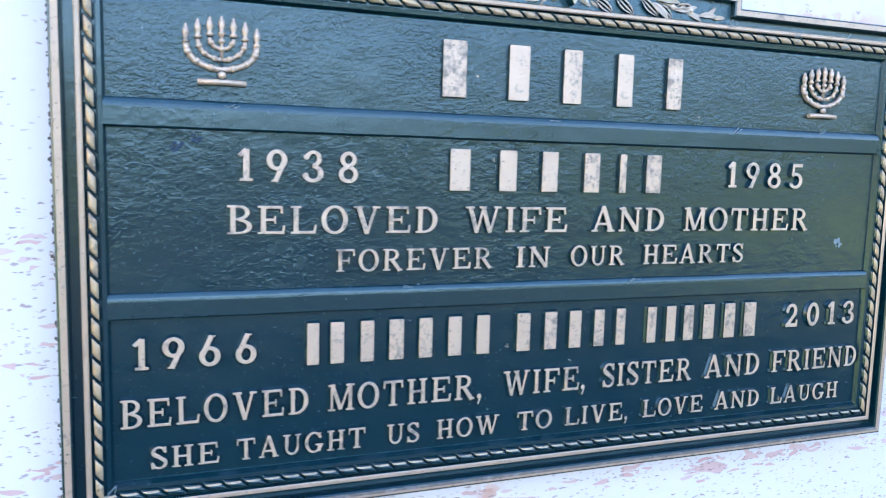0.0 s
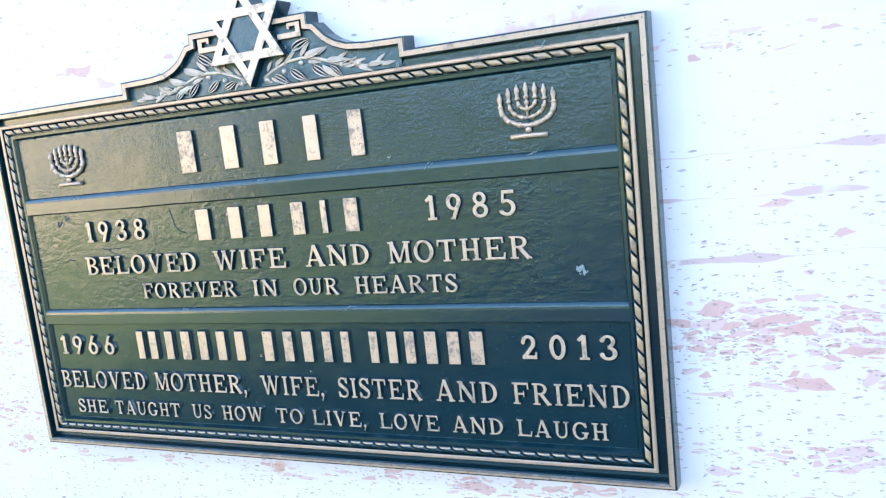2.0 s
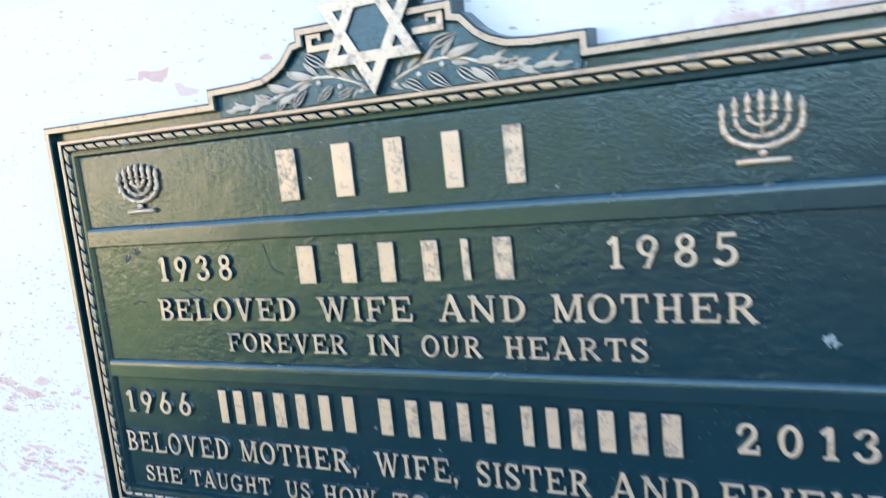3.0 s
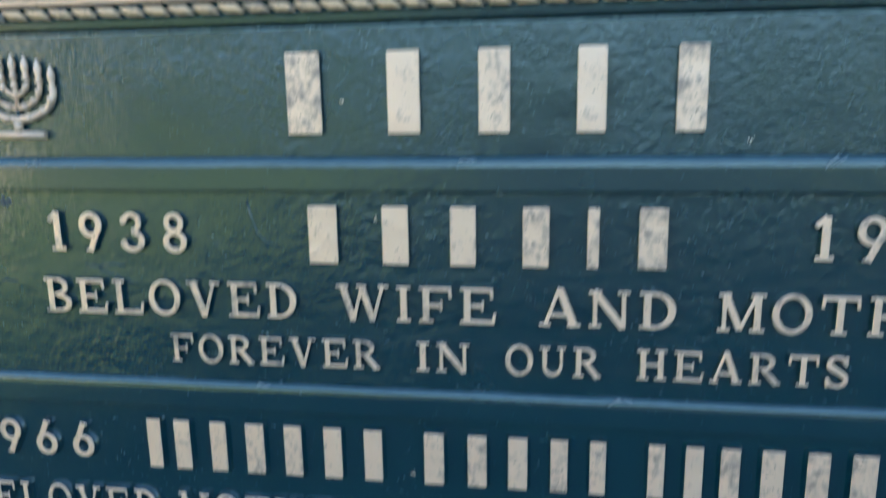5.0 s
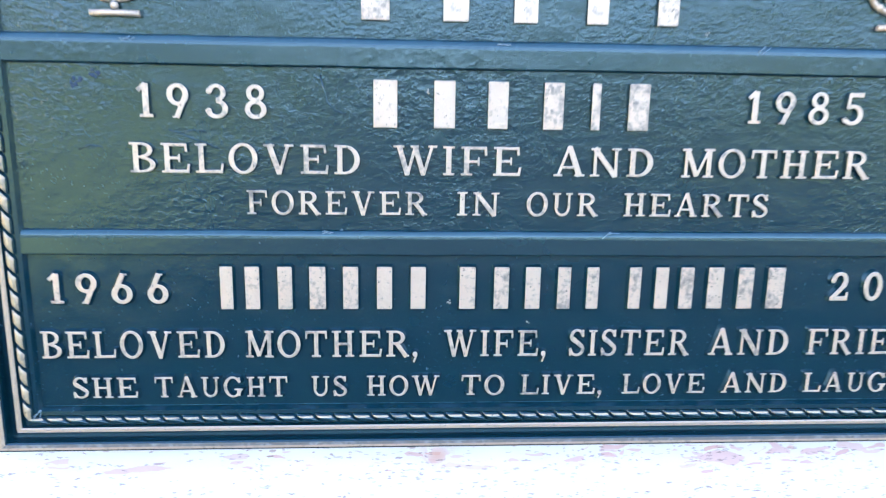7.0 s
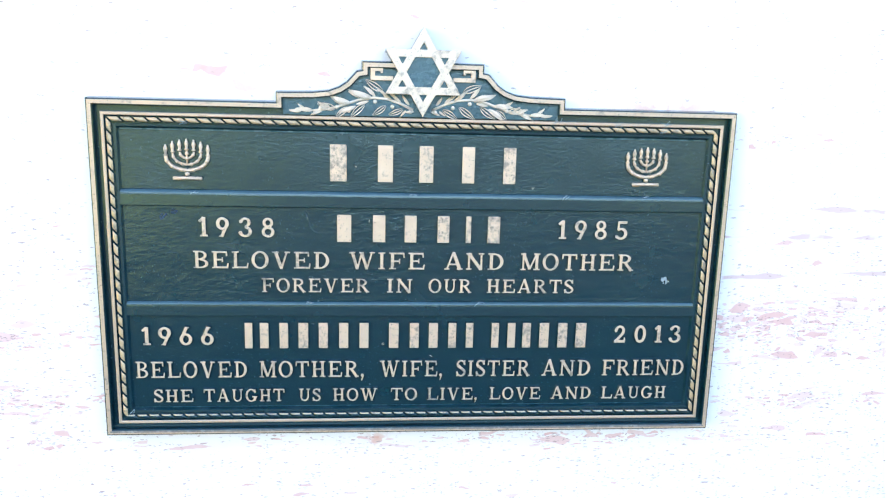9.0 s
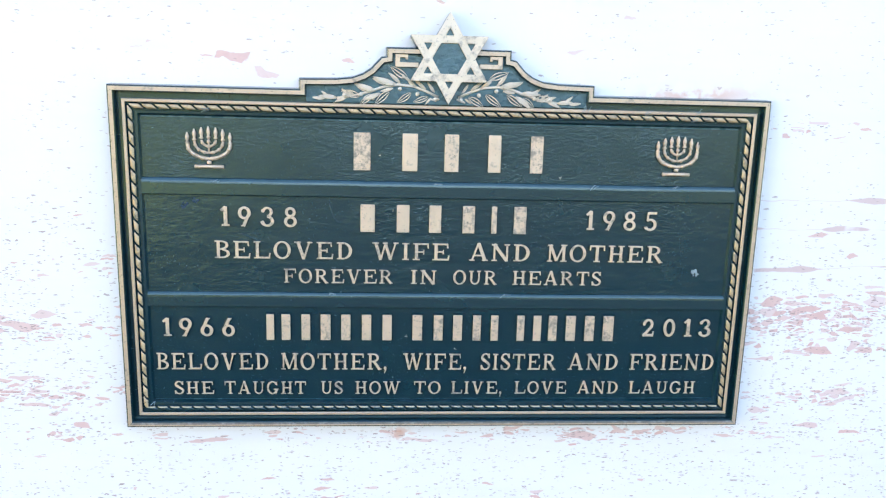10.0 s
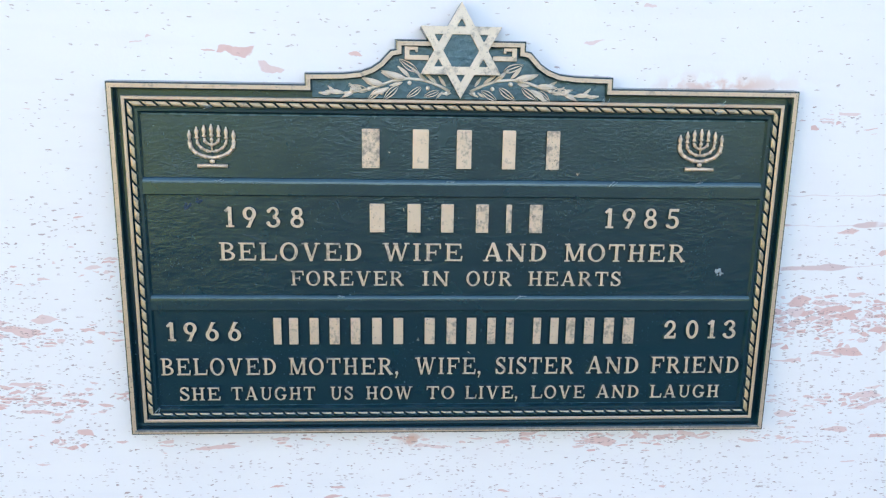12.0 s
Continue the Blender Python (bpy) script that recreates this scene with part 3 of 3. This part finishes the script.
    g["5"] = 0.70, union(box_(0.14, 0.86, 0.66, 1.0), bar_(0.18, 0.98, 0.14, 0.5, 0.11), minus(ring(0.31, 0.315, 0.38, 0.325, 0.20, 0.205), box_(-1, 0.2, 0.16, 0.56)), oval(0.08, 0.15, 0.09, 0.09))
    g["2"] = 0.74, union(minus(ring(0.36, 0.70, 0.33, 0.30, 0.15, 0.18), box_(-1, -1, 0.34, 0.72), box_(-1, -1, 2, 0.54)), bar_(0.62, 0.60, 0.14, 0.10, 0.16), box_(0.04, 0, 0.72, 0.15), bar_(0.68, 0, 0.70, 0.30, 0.09), oval(0.11, 0.70, 0.09, 0.09))
    g["0"] = 0.72, ring(0.36, 0.5, 0.36, 0.51, 0.18, 0.37)
    return g


GLYPHS = glyphs()
OUTLINES = {c: contour(lambda x, z, f=f, c=c: f(x, z) + (-0.002 if c.isdigit() else 0.009), -0.12, -0.32, w + 0.12, 1.14, 1 / 52) for c, (w, f) in GLYPHS.items()}
GAP = 0.17
LETTER_MESHES = {}


def letter(c, kx, h, deep):
    key = c, round(kx, 2), round(h, 4), deep
    if key not in LETTER_MESHES:
        foot = FLOOR + 0.0002
        bm = raised(OUTLINES[c], h * key[1], h, 0.0038, foot, shoulder=(0.0015, 0.0053) if deep else None)
        data = bpy.data.meshes.new("letter")
        bmesh.ops.recalc_face_normals(bm, faces=bm.faces)
        bm.to_mesh(data)
        bm.free()
        data.materials.append(PAINT)
        data.materials.append(BRONZE)
        LETTER_MESHES[key] = data
    return LETTER_MESHES[key]


def write_line(plaque, base, h, words, deep=False, label=""):
    """words: (text, left, right) in metres along the plaque."""
    holder = None
    for text, left, right in words:
        tail = text.endswith(",")
        body = text[:-1] if tail else text
        total = sum(GLYPHS[c][0] for c in body) + GAP * (len(body) - 1)
        kx = (right - left) / (h * total)
        x = left
        for c in text:
            w, _ = GLYPHS[c]
            big = 1.015 if c == text[0] and c.isalpha() else 1.0
            data = letter(c, kx, h * big, deep)
            at = Matrix.Translation((x, 0, Z0 + base)) @ pose(0, 0, 0, 0, random.uniform(-0.5, 0.5), 0)
            if holder is None:
                holder = again("inscription", data, at, plaque, label)
                back = at.inverted()
            else:
                again("letter", data, back @ at, holder)
            x += (w + (GAP if not (tail and c == body[-1]) else 0.12)) * h * kx


def write_digits(plaque, base, h, digits, deep=False, label=""):
    holder = None
    for c, left, right in digits:
        w, _ = GLYPHS[c]
        if c != "1":
            left, right = left + 0.0008, right - 0.0008
        data = letter(c, (right - left) / (h * w), h, deep)
        at = Matrix.Translation((left, 0, Z0 + base))
        if holder is None:
            holder = again("year", data, at, plaque, label)
            back = at.inverted()
        else:
            again("digit", data, back @ at, holder)


def plain_bars(plaque, base, h, spans, deep, share):
    """Plain upright bars that stand for a line that is not spelt out."""
    holder = None
    for left, right in spans:
        mid, half = (left + right) / 2, (right - left) / 2 * share
        f = box_(-half, 0.0, half, h)
        loops = contour(f, -half - 0.002, -0.002, half + 0.002, h + 0.002, 0.0007)
        bm = raised(loops, 1.0, 1.0, 0.0036, FLOOR + 0.0002, shoulder=(0.0015, 0.0053) if deep else None)
        if holder is None:
            holder = part("bar", bm, [PAINT, BRONZE], plaque, "plain raised bronze bar")
            holder.matrix_parent_inverse = Matrix()
            holder.matrix_basis = Matrix.Translation((mid, 0, Z0 + base))
            back = holder.matrix_basis.inverted()
        else:
            ob = part("bar", bm, [PAINT, BRONZE], holder)
            ob.matrix_parent_inverse = Matrix()
            ob.matrix_basis = back @ Matrix.Translation((mid, 0, Z0 + base))


YEARS = "bronze year numerals"
write_digits(plaque, 0.1995, 0.0185, [("1", 0.0945, 0.103), ("9", 0.110, 0.1235), ("3", 0.1315, 0.145), ("8", 0.1525, 0.166)], label=YEARS)
write_digits(plaque, 0.2005, 0.0185, [("1", 0.4410, 0.4495), ("9", 0.4570, 0.4705), ("8", 0.4775, 0.491), ("5", 0.4985, 0.512)], label=YEARS)
write_digits(plaque, 0.0915, 0.0180, [("1", 0.0365, 0.045), ("9", 0.0515, 0.065), ("6", 0.0715, 0.085), ("6", 0.0920, 0.1055)], True, YEARS)
write_digits(plaque, 0.0930, 0.0182, [("2", 0.5045, 0.518), ("0", 0.5260, 0.5395), ("1", 0.5475, 0.556), ("3", 0.5630, 0.5765)], True, YEARS)
LINE = "raised bronze capital letters, worn bright"
write_line(plaque, 0.1685, 0.0170, [("BELOVED", 0.088, 0.217), ("WIFE", 0.236, 0.310), ("AND", 0.329, 0.388), ("MOTHER", 0.405, 0.520)], label=LINE)
write_line(plaque, 0.1450, 0.0140, [("FOREVER", 0.152, 0.256), ("IN", 0.273, 0.298), ("OUR", 0.314, 0.357), ("HEARTS", 0.372, 0.460)], label=LINE)
write_line(plaque, 0.0575, 0.0170, [("BELOVED", 0.029, 0.136), ("MOTHER,", 0.148, 0.246), ("WIFE,", 0.267, 0.325), ("SISTER", 0.344, 0.420), ("AND", 0.432, 0.483), ("FRIEND", 0.495, 0.582)], True, LINE)
write_line(plaque, 0.0322, 0.0132, [("SHE", 0.045, 0.083), ("TAUGHT", 0.093, 0.172), ("US", 0.186, 0.208), ("HOW", 0.220, 0.265), ("TO", 0.278, 0.305), ("LIVE,", 0.315, 0.362), ("LOVE", 0.379, 0.432), ("AND", 0.443, 0.485), ("LAUGH", 0.496, 0.565)], True, LINE)
plain_bars(plaque, 0.2540, 0.0350, [(0.209, 0.243), (0.255, 0.286), (0.295, 0.324), (0.337, 0.363), (0.377, 0.403)], False, 0.46)
plain_bars(plaque, 0.1955, 0.0265, [(0.218, 0.245), (0.253, 0.277), (0.284, 0.307), (0.316, 0.339), (0.347, 0.357), (0.365, 0.389)], False, 0.50)
plain_bars(plaque, 0.0880, 0.0260, [(0.132, 0.145), (0.146, 0.161), (0.165, 0.180), (0.183, 0.200), (0.203, 0.219), (0.223, 0.239), (0.243, 0.259)], True, 0.56)
plain_bars(plaque, 0.0880, 0.0260, [(0.272, 0.289), (0.293, 0.309), (0.312, 0.328), (0.332, 0.346), (0.350, 0.363)], True, 0.56)
plain_bars(plaque, 0.0880, 0.0260, [(0.376, 0.389), (0.392, 0.406), (0.407, 0.422), (0.424, 0.441), (0.443, 0.460), (0.461, 0.480)], True, 0.56)


# ---- the crest ----
def build_crest(plaque):
    bm = bmesh.new()
    verts = [bm.verts.new((q.x, 0.0060, q.y)) for q in inset(ordered(crest_outline()), 0.0040)]
    field = bm.faces.new(verts)
    bm.normal_update()
    bmesh.ops.triangulate(bm, faces=[field])
    bmesh.ops.solidify(bm, geom=bm.faces[:], thickness=-0.0010)
    part("crest_field", bm, CREST_PAINT, plaque, "dark enamelled field behind the leaves")

    # six-pointed star of two interlaced triangles
    def tri(r, up):
        a = [math.radians(90 + 120 * k + (0 if up else 180) + 60 + 180) for k in range(3)]
        return lambda x, z: np.maximum.reduce([x * math.cos(t) + z * math.sin(t) - r for t in a])
    star_f = union(*(minus(tri(0.0204, up), tri(0.0134, up)) for up in (True, False)))
    bm = raised(contour(star_f, -0.042, -0.045, 0.042, 0.045, 0.0006), 1.0, 1.0, -0.0030, WALL + 0.0004, edge=0.0004, draft=0.0006)
    star = part("star", bm, [PAINT, STAR_BRONZE], plaque, "raised six-pointed bronze star, darkly tarnished in patches")
    star.matrix_parent_inverse = Matrix()
    star.matrix_basis = Matrix.Translation((CX - 0.0002, 0, Z0 + 0.3570))
    ground_f = union(tri(0.0190, True), tri(0.0190, False))
    bm = raised(contour(ground_f, -0.042, -0.045, 0.042, 0.045, 0.0008), 1.0, 1.0, -0.0008, 0.0090)
    ob = part("star_ground", bm, [CREST_PAINT, CREST_PAINT], star, "dark enamel behind the star")
    ob.matrix_parent_inverse = Matrix()

    # square hooks on both sides of the star
    hook = union(box_(0, 0, 0.0042, 0.0118), box_(0, 0, 0.0210, 0.0042), box_(0, 0.0084, 0.0115, 0.0118), box_(0.0092, 0.0066, 0.0115, 0.0118))
    for side in (1, -1):
        bm = raised(contour(hook, -0.001, -0.001, 0.023, 0.014, 0.0005), 1.0, 1.0, 0.0016, 0.0064)
        for v in bm.verts:
            v.co.x *= side
        ob = part("key_hook", bm, [PAINT, BRONZE], plaque, "square bronze hook beside the star")
        ob.matrix_parent_inverse = Matrix()
        ob.matrix_basis = Matrix.Translation((CX - side * (CX - 0.2558), 0, Z0 + 0.3488))


build_crest(plaque)


def leaf_mesh(bend, hollow):
    """A pointed leaf, 1 long: a full ridge, or a hollow leaf with bright edges and midrib."""
    bm = bmesh.new()
    n = 10
    if hollow:
        section = ((-1, 0.0), (-0.86, -0.17), (-0.58, -0.16), (-0.52, -0.03), (-0.20, -0.03), (-0.14, -0.16), (0.14, -0.16), (0.20, -0.03), (0.52, -0.03), (0.58, -0.17), (0.86, -0.18), (1, 0.0))
        bare = (1, 5, 9)
    else:
        section = ((-1, 0.0), (-0.78, -0.17), (-0.08, -0.19), (0.08, -0.20), (0.78, -0.18), (1, 0.0))
        bare = (1, 2, 3)
    rows = []
    for i in range(n + 1):
        t = i / n
        w = (0.185 if hollow else 0.135) * math.sin(math.pi * t ** 0.8) ** 1.1 + 0.004
        c = bend * t * t
        rows.append([bm.verts.new((t, y * min(1, w * 9), c + s * w)) for s, y in section])
    for i in range(n):
        for j in range(len(section) - 1):
            f = bm.faces.new((rows[i][j], rows[i + 1][j], rows[i + 1][j + 1], rows[i][j + 1]))
            f.material_index = int(j in bare)
    data = bpy.data.meshes.new("leaf")
    bmesh.ops.recalc_face_normals(bm, faces=bm.faces)
    bm.to_mesh(data)
    bm.free()
    data.materials.append(PAINT)
    data.materials.append(LEAF_BRONZE)
    return data


def tube(bm, points, radius, index=0, sides=6):
    """A round bar along points (x, y, z)."""
    loops = []
    for i, p in enumerate(points):
        a, b = Vector(points[max(0, i - 1)]), Vector(points[min(len(points) - 1, i + 1)])
        d = (b - a).normalized()
        u = Vector((0, 1, 0)).cross(d).normalized()
        w = d.cross(u)
        loops.append([bm.verts.new(Vector(p) + (u * math.cos(t) + w * math.sin(t)) * radius) for t in (2 * math.pi * k / sides for k in range(sides))])
    for k in range(len(loops) - 1):
        for i in range(sides):
            f = bm.faces.new((loops[k][i], loops[k][(i + 1) % sides], loops[k + 1][(i + 1) % sides], loops[k + 1][i]))
            f.smooth, f.material_index = True, index
    for l in (loops[0], loops[-1]):
        bm.faces.new(l).material_index = index


def ball(bm, at, r, index=0, flat=1.0):
    made = bmesh.ops.create_uvsphere(bm, u_segments=8, v_segments=6, radius=r)
    for v in made["verts"]:
        v.co = Vector((v.co.x, v.co.y * flat, v.co.z)) + Vector(at)
    for v in made["verts"]:
        for f in v.link_faces:
            f.smooth, f.material_index = True, index


def build_laurel(plaque):
    full = [leaf_mesh(0.12, False), leaf_mesh(-0.12, False)]
    hollow = [leaf_mesh(0.10, True), leaf_mesh(-0.12, True)]
    rng = random.Random(4)
    # stems, leaves as (x, z, angle, length), outwards from the middle and up from the foot of the plaque
    main = [(0.009, 0.3224), (0.020, 0.3276), (0.032, 0.3318), (0.046, 0.3330), (0.060, 0.3306), (0.072, 0.3262), (0.086, 0.3222), (0.102, 0.3196)]
    upper = [(0.030, 0.3312), (0.0365, 0.3370), (0.0425, 0.3415)]
    outlined = [(0.0180, 0.3232, -26, 15), (0.0340, 0.3264, -40, 16), (0.0540, 0.3268, -41, 16), (0.0800, 0.3222, 9, 17), (0.0370, 0.3390, 28, 19), (0.0690, 0.3240, -38, 14), (0.0270, 0.3330, 62, 12)]
    bright = [(0.1010, 0.3196, 10, 16), (0.0930, 0.3200, -17, 12), (0.0660, 0.3274, 8, 20), (0.0470, 0.3322, 22, 18), (0.0470, 0.3330, 7, 21), (0.0440, 0.3336, 44, 14), (0.0620, 0.3252, -30, 17),
              (0.0070, 0.3212, -12, 10), (0.0120, 0.3262, 48, 11), (0.0200, 0.3290, 36, 12), (0.0330, 0.3320, 50, 10), (0.0880, 0.3216, 24, 12), (0.0740, 0.3262, 24, 12), (0.0500, 0.3300, -20, 12), (0.0560, 0.3330, 14, 13), (0.0860, 0.3232, 36, 9), (0.1080, 0.3204, 26, 10), (0.1120, 0.3194, -2, 12), (0.0150, 0.3222, -42, 8)]
    spots = [(q, hollow) for q in outlined] + [(q, full) for q in bright]
    berries = [(0.0285, 0.3250), (0.0690, 0.3205), (0.0446, 0.3292), (0.0117, 0.3205), (0.0800, 0.3236), (0.0950, 0.3226)]
    for side in (-1, 1):
        bm = bmesh.new()
        for line in (main, upper):
            tube(bm, [(CX + side * x, 0.0050, Z0 + z) for x, z in line], 0.0013, 1)
        branch = part("laurel_branch", bm, [PAINT, LEAF_BRONZE], plaque, "cast laurel branch with bright leaves and berries")
        for (x, z, angle, size), leaves in spots:
            a = angle + rng.uniform(-4, 4)
            s = size * 0.00117 * rng.uniform(0.93, 1.07)
            at = Matrix.Translation((CX + side * x, 0.0060, Z0 + z)) @ pose(0, 0, 0, 0, -a if side > 0 else 180 + a, 0) @ Matrix.Diagonal((s, s, s, 1))
            ob = again("leaf", leaves[rng.random() < 0.5], at, branch)
            ob.matrix_parent_inverse = Matrix()
        for x, z in berries:
            bm = bmesh.new()
            ball(bm, (CX + side * x, 0.0044, Z0 + z), 0.0020, 1)
            part("berry", bm, [PAINT, LEAF_BRONZE], branch)


build_laurel(plaque)


# ---- seven-armed candle holders in the upper panel ----
def build_holder(plaque, cx, cz):
    bm = bmesh.new()
    y = 0.0054
    for r, h in ((0.0192, 0.0172), (0.0128, 0.0118), (0.0064, 0.0058)):
        pts = [(cx - r * math.cos(math.pi * k / 20), y, cz + 0.0265 - h * math.sin(math.pi * k / 20)) for k in range(21)]
        lift = 0.0 if r < 0.010 else 0.0012 if r < 0.015 else 0.0034
        pts = [(px, py, pz - lift * (abs(px - cx) / r) ** 3) for px, py, pz in pts]
        tube(bm, pts, 0.0018 if r > 0.015 else 0.0012, 1)
        for k in (2, 5, 8, 12, 15, 18) if r > 0.010 else (3, 10, 17):
            ball(bm, (pts[k][0], y - 0.0008, pts[k][2]), 0.0021 if r > 0.015 else 0.0017, 1)
    tube(bm, [(cx, y, cz + 0.0030), (cx, y, cz + 0.0145)], 0.0009)
    tube(bm, [(cx, y - 0.0003, cz + 0.0145), (cx, y - 0.0003, cz + 0.0300)], 0.0009, 1)
    for z in (0.0205, 0.0250, 0.0290):
        ball(bm, (cx, y - 0.0006, cz + z), 0.0018, 1)
    tube(bm, [(cx, y, cz + 0.0030), (cx, y - 0.0002, cz + 0.0085)], 0.0024)
    ball(bm, (cx, y - 0.0010, cz + 0.0062), 0.0024, 1)
    tube(bm, [(cx - 0.0132, y - 0.0008, cz + 0.0020), (cx, y - 0.0012, cz + 0.0023), (cx + 0.0132, y - 0.0008, cz + 0.0020)], 0.0018, 1)
    holder = part("candle_holder", bm, [PAINT, BRONZE], plaque, "small raised bronze seven-armed candle holder")
    for k in range(-3, 4):
        x, z0 = cx + k * 0.0064, cz + 0.0262 + (0.0018, 0.0010, -0.0006, -0.0036)[abs(k)]
        bm = bmesh.new()
        n = 7
        loops = []
        for i, (r, z) in enumerate(((0.0010, 0.0), (0.0023, 0.0010), (0.0012, 0.0024), (0.0014, 0.0038), (0.0020, 0.0062), (0.0016, 0.0080), (0.0010, 0.0091), (0.0009, 0.0102), (0.0003, 0.0110))):
            loops.append([bm.verts.new((x + r * math.cos(2 * math.pi * s / n), y - 0.0004 + r * math.sin(2 * math.pi * s / n), z0 + z)) for s in range(n)])
        for i in range(len(loops) - 1):
            for s in range(n):
                f = bm.faces.new((loops[i][s], loops[i][(s + 1) % n], loops[i + 1][(s + 1) % n], loops[i + 1][s]))
                f.smooth, f.material_index = True, 1
        bm.faces.new(loops[0])
        bm.faces.new(loops[-1])
        part("candle", bm, [PAINT, BRONZE], holder)


build_holder(plaque, 0.0862, Z0 + 0.2525)
build_holder(plaque, 0.5258, Z0 + 0.2535)


# ---- small blemishes ----
def build_blemishes(plaque):
    rng = random.Random(9)

    def blob(name, x, z, r, mat, count, label):
        bm = bmesh.new()
        for _ in range(count):
            a, d = rng.uniform(0, 6.28), abs(rng.gauss(0, r))
            ball(bm, (x + d * math.cos(a), FLOOR - 0.0004, Z0 + z + d * math.sin(a)), rng.uniform(0.25, 0.6) * r, 0, 0.22)
        part(name, bm, mat, plaque, label)
    for x, z, r, c in ((0.5545, 0.1590, 0.0024, 20), (0.5570, 0.1565, 0.0014, 9)):
        blob("lime_spot", x, z, r, LIME, c, "pale lime spot on the enamel")
    for x, z in ((0.2425, 0.2680), (0.2555, 0.2160), (0.2690, 0.0905), (0.3180, 0.0790), (0.4140, 0.2500)):
        blob("casting_nib", x, z, 0.0009, BRONZE, 5, "small rough casting nib")


build_blemishes(plaque)


def build_seams(plaque):
    """Low crooked ridges left by cracks in the casting mould, under the paint."""
    for line in (((0.110, 0.1925), (0.116, 0.191), (0.122, 0.188), (0.129, 0.186), (0.137, 0.182)), ((0.116, 0.191), (0.124, 0.1925), (0.131, 0.1915)), ((0.060, 0.1810), (0.066, 0.1835), (0.073, 0.1825)), ((0.1950, 0.2240), (0.1968, 0.2160), (0.1990, 0.2085), (0.2030, 0.2045), (0.2095, 0.2025))):
        bm = bmesh.new()
        tube(bm, [(x, FLOOR - 0.0001, Z0 + z) for x, z in line], 0.0006, 0, 8)
        part("casting_seam", bm, PAINT, plaque, "low crooked casting ridge under the paint")
    rng = random.Random(12)
    for x, z in ((0.0610, 0.2170), (0.0720, 0.2225)):
        bm = bmesh.new()
        for _ in range(12):
            ball(bm, (x + rng.gauss(0, 0.0013), FLOOR - 0.0004, Z0 + z + rng.gauss(0, 0.0018)), rng.uniform(0.0004, 0.0012), 0, 0.15)
        part("scuff", bm, SCUFF, plaque, "faded blue scuff in the paint")


build_seams(plaque)


# lint and lime specks that lie on the dividing bars: x, z, lean
SPECKS = ((0.2980, 0.2425, 12), (0.4470, 0.2420, 30), (0.5290, 0.2428, 5), (0.3650, 0.1340, 20), (0.1985, 0.1344, 3), (0.0930, 0.2420, 15))


def build_grime(plaque):
    """Dust threads caught on the rope, and dirt along the seam between plaque and wall."""
    rng = random.Random(5)
    for x, z, lean in ((0.4930, 0.3110, 50), (0.5380, 0.3090, 35), (0.5420, 0.3150, 20), (0.0840, 0.3060, 5), (0.4340, 0.3150, 80), (0.0270, 0.0240, 60)) + SPECKS:
        bm = bmesh.new()
        for _ in range(5 if z > 0.3 else 3):
            a, size = radians(lean + rng.uniform(-25, 25)), rng.uniform(0.003, 0.008)
            ox, oz = rng.uniform(-0.003, 0.003), rng.uniform(-0.002, 0.002) * (1.0 if z > 0.3 else 0.4)
            deep = 0.0008 if z > 0.3 or z < 0.03 else 0.0039
            pts = [(x + ox + size * (k / 4 - 0.5) * math.cos(a), deep + rng.uniform(-0.0004, 0.0004), Z0 + z + oz + size * (k / 4 - 0.5) * math.sin(a)) for k in range(5)]
            tube(bm, pts, 0.00017, 0, 5)
        part("dust_thread", bm, LIME, plaque, "pale dust threads caught on the mouldings")
    bm = bmesh.new()
    for _ in range(170):
        left = rng.random() < 0.7
        if left:
            at = (-0.0022 - abs(rng.gauss(0, 0.0007)), WALL, Z0 + rng.random() ** 0.7 * 0.30)
        else:
            at = (rng.uniform(0.0, 0.61), WALL, Z0 - 0.0022 - abs(rng.gauss(0, 0.0006)))
        ball(bm, at, rng.uniform(0.0004, 0.0012), 0, 0.4)
    tagged(part("seam_dirt", bm, DIRT), "dark dirt in the seam round the plaque", "dirt", kind="stuff")


build_grime(plaque)
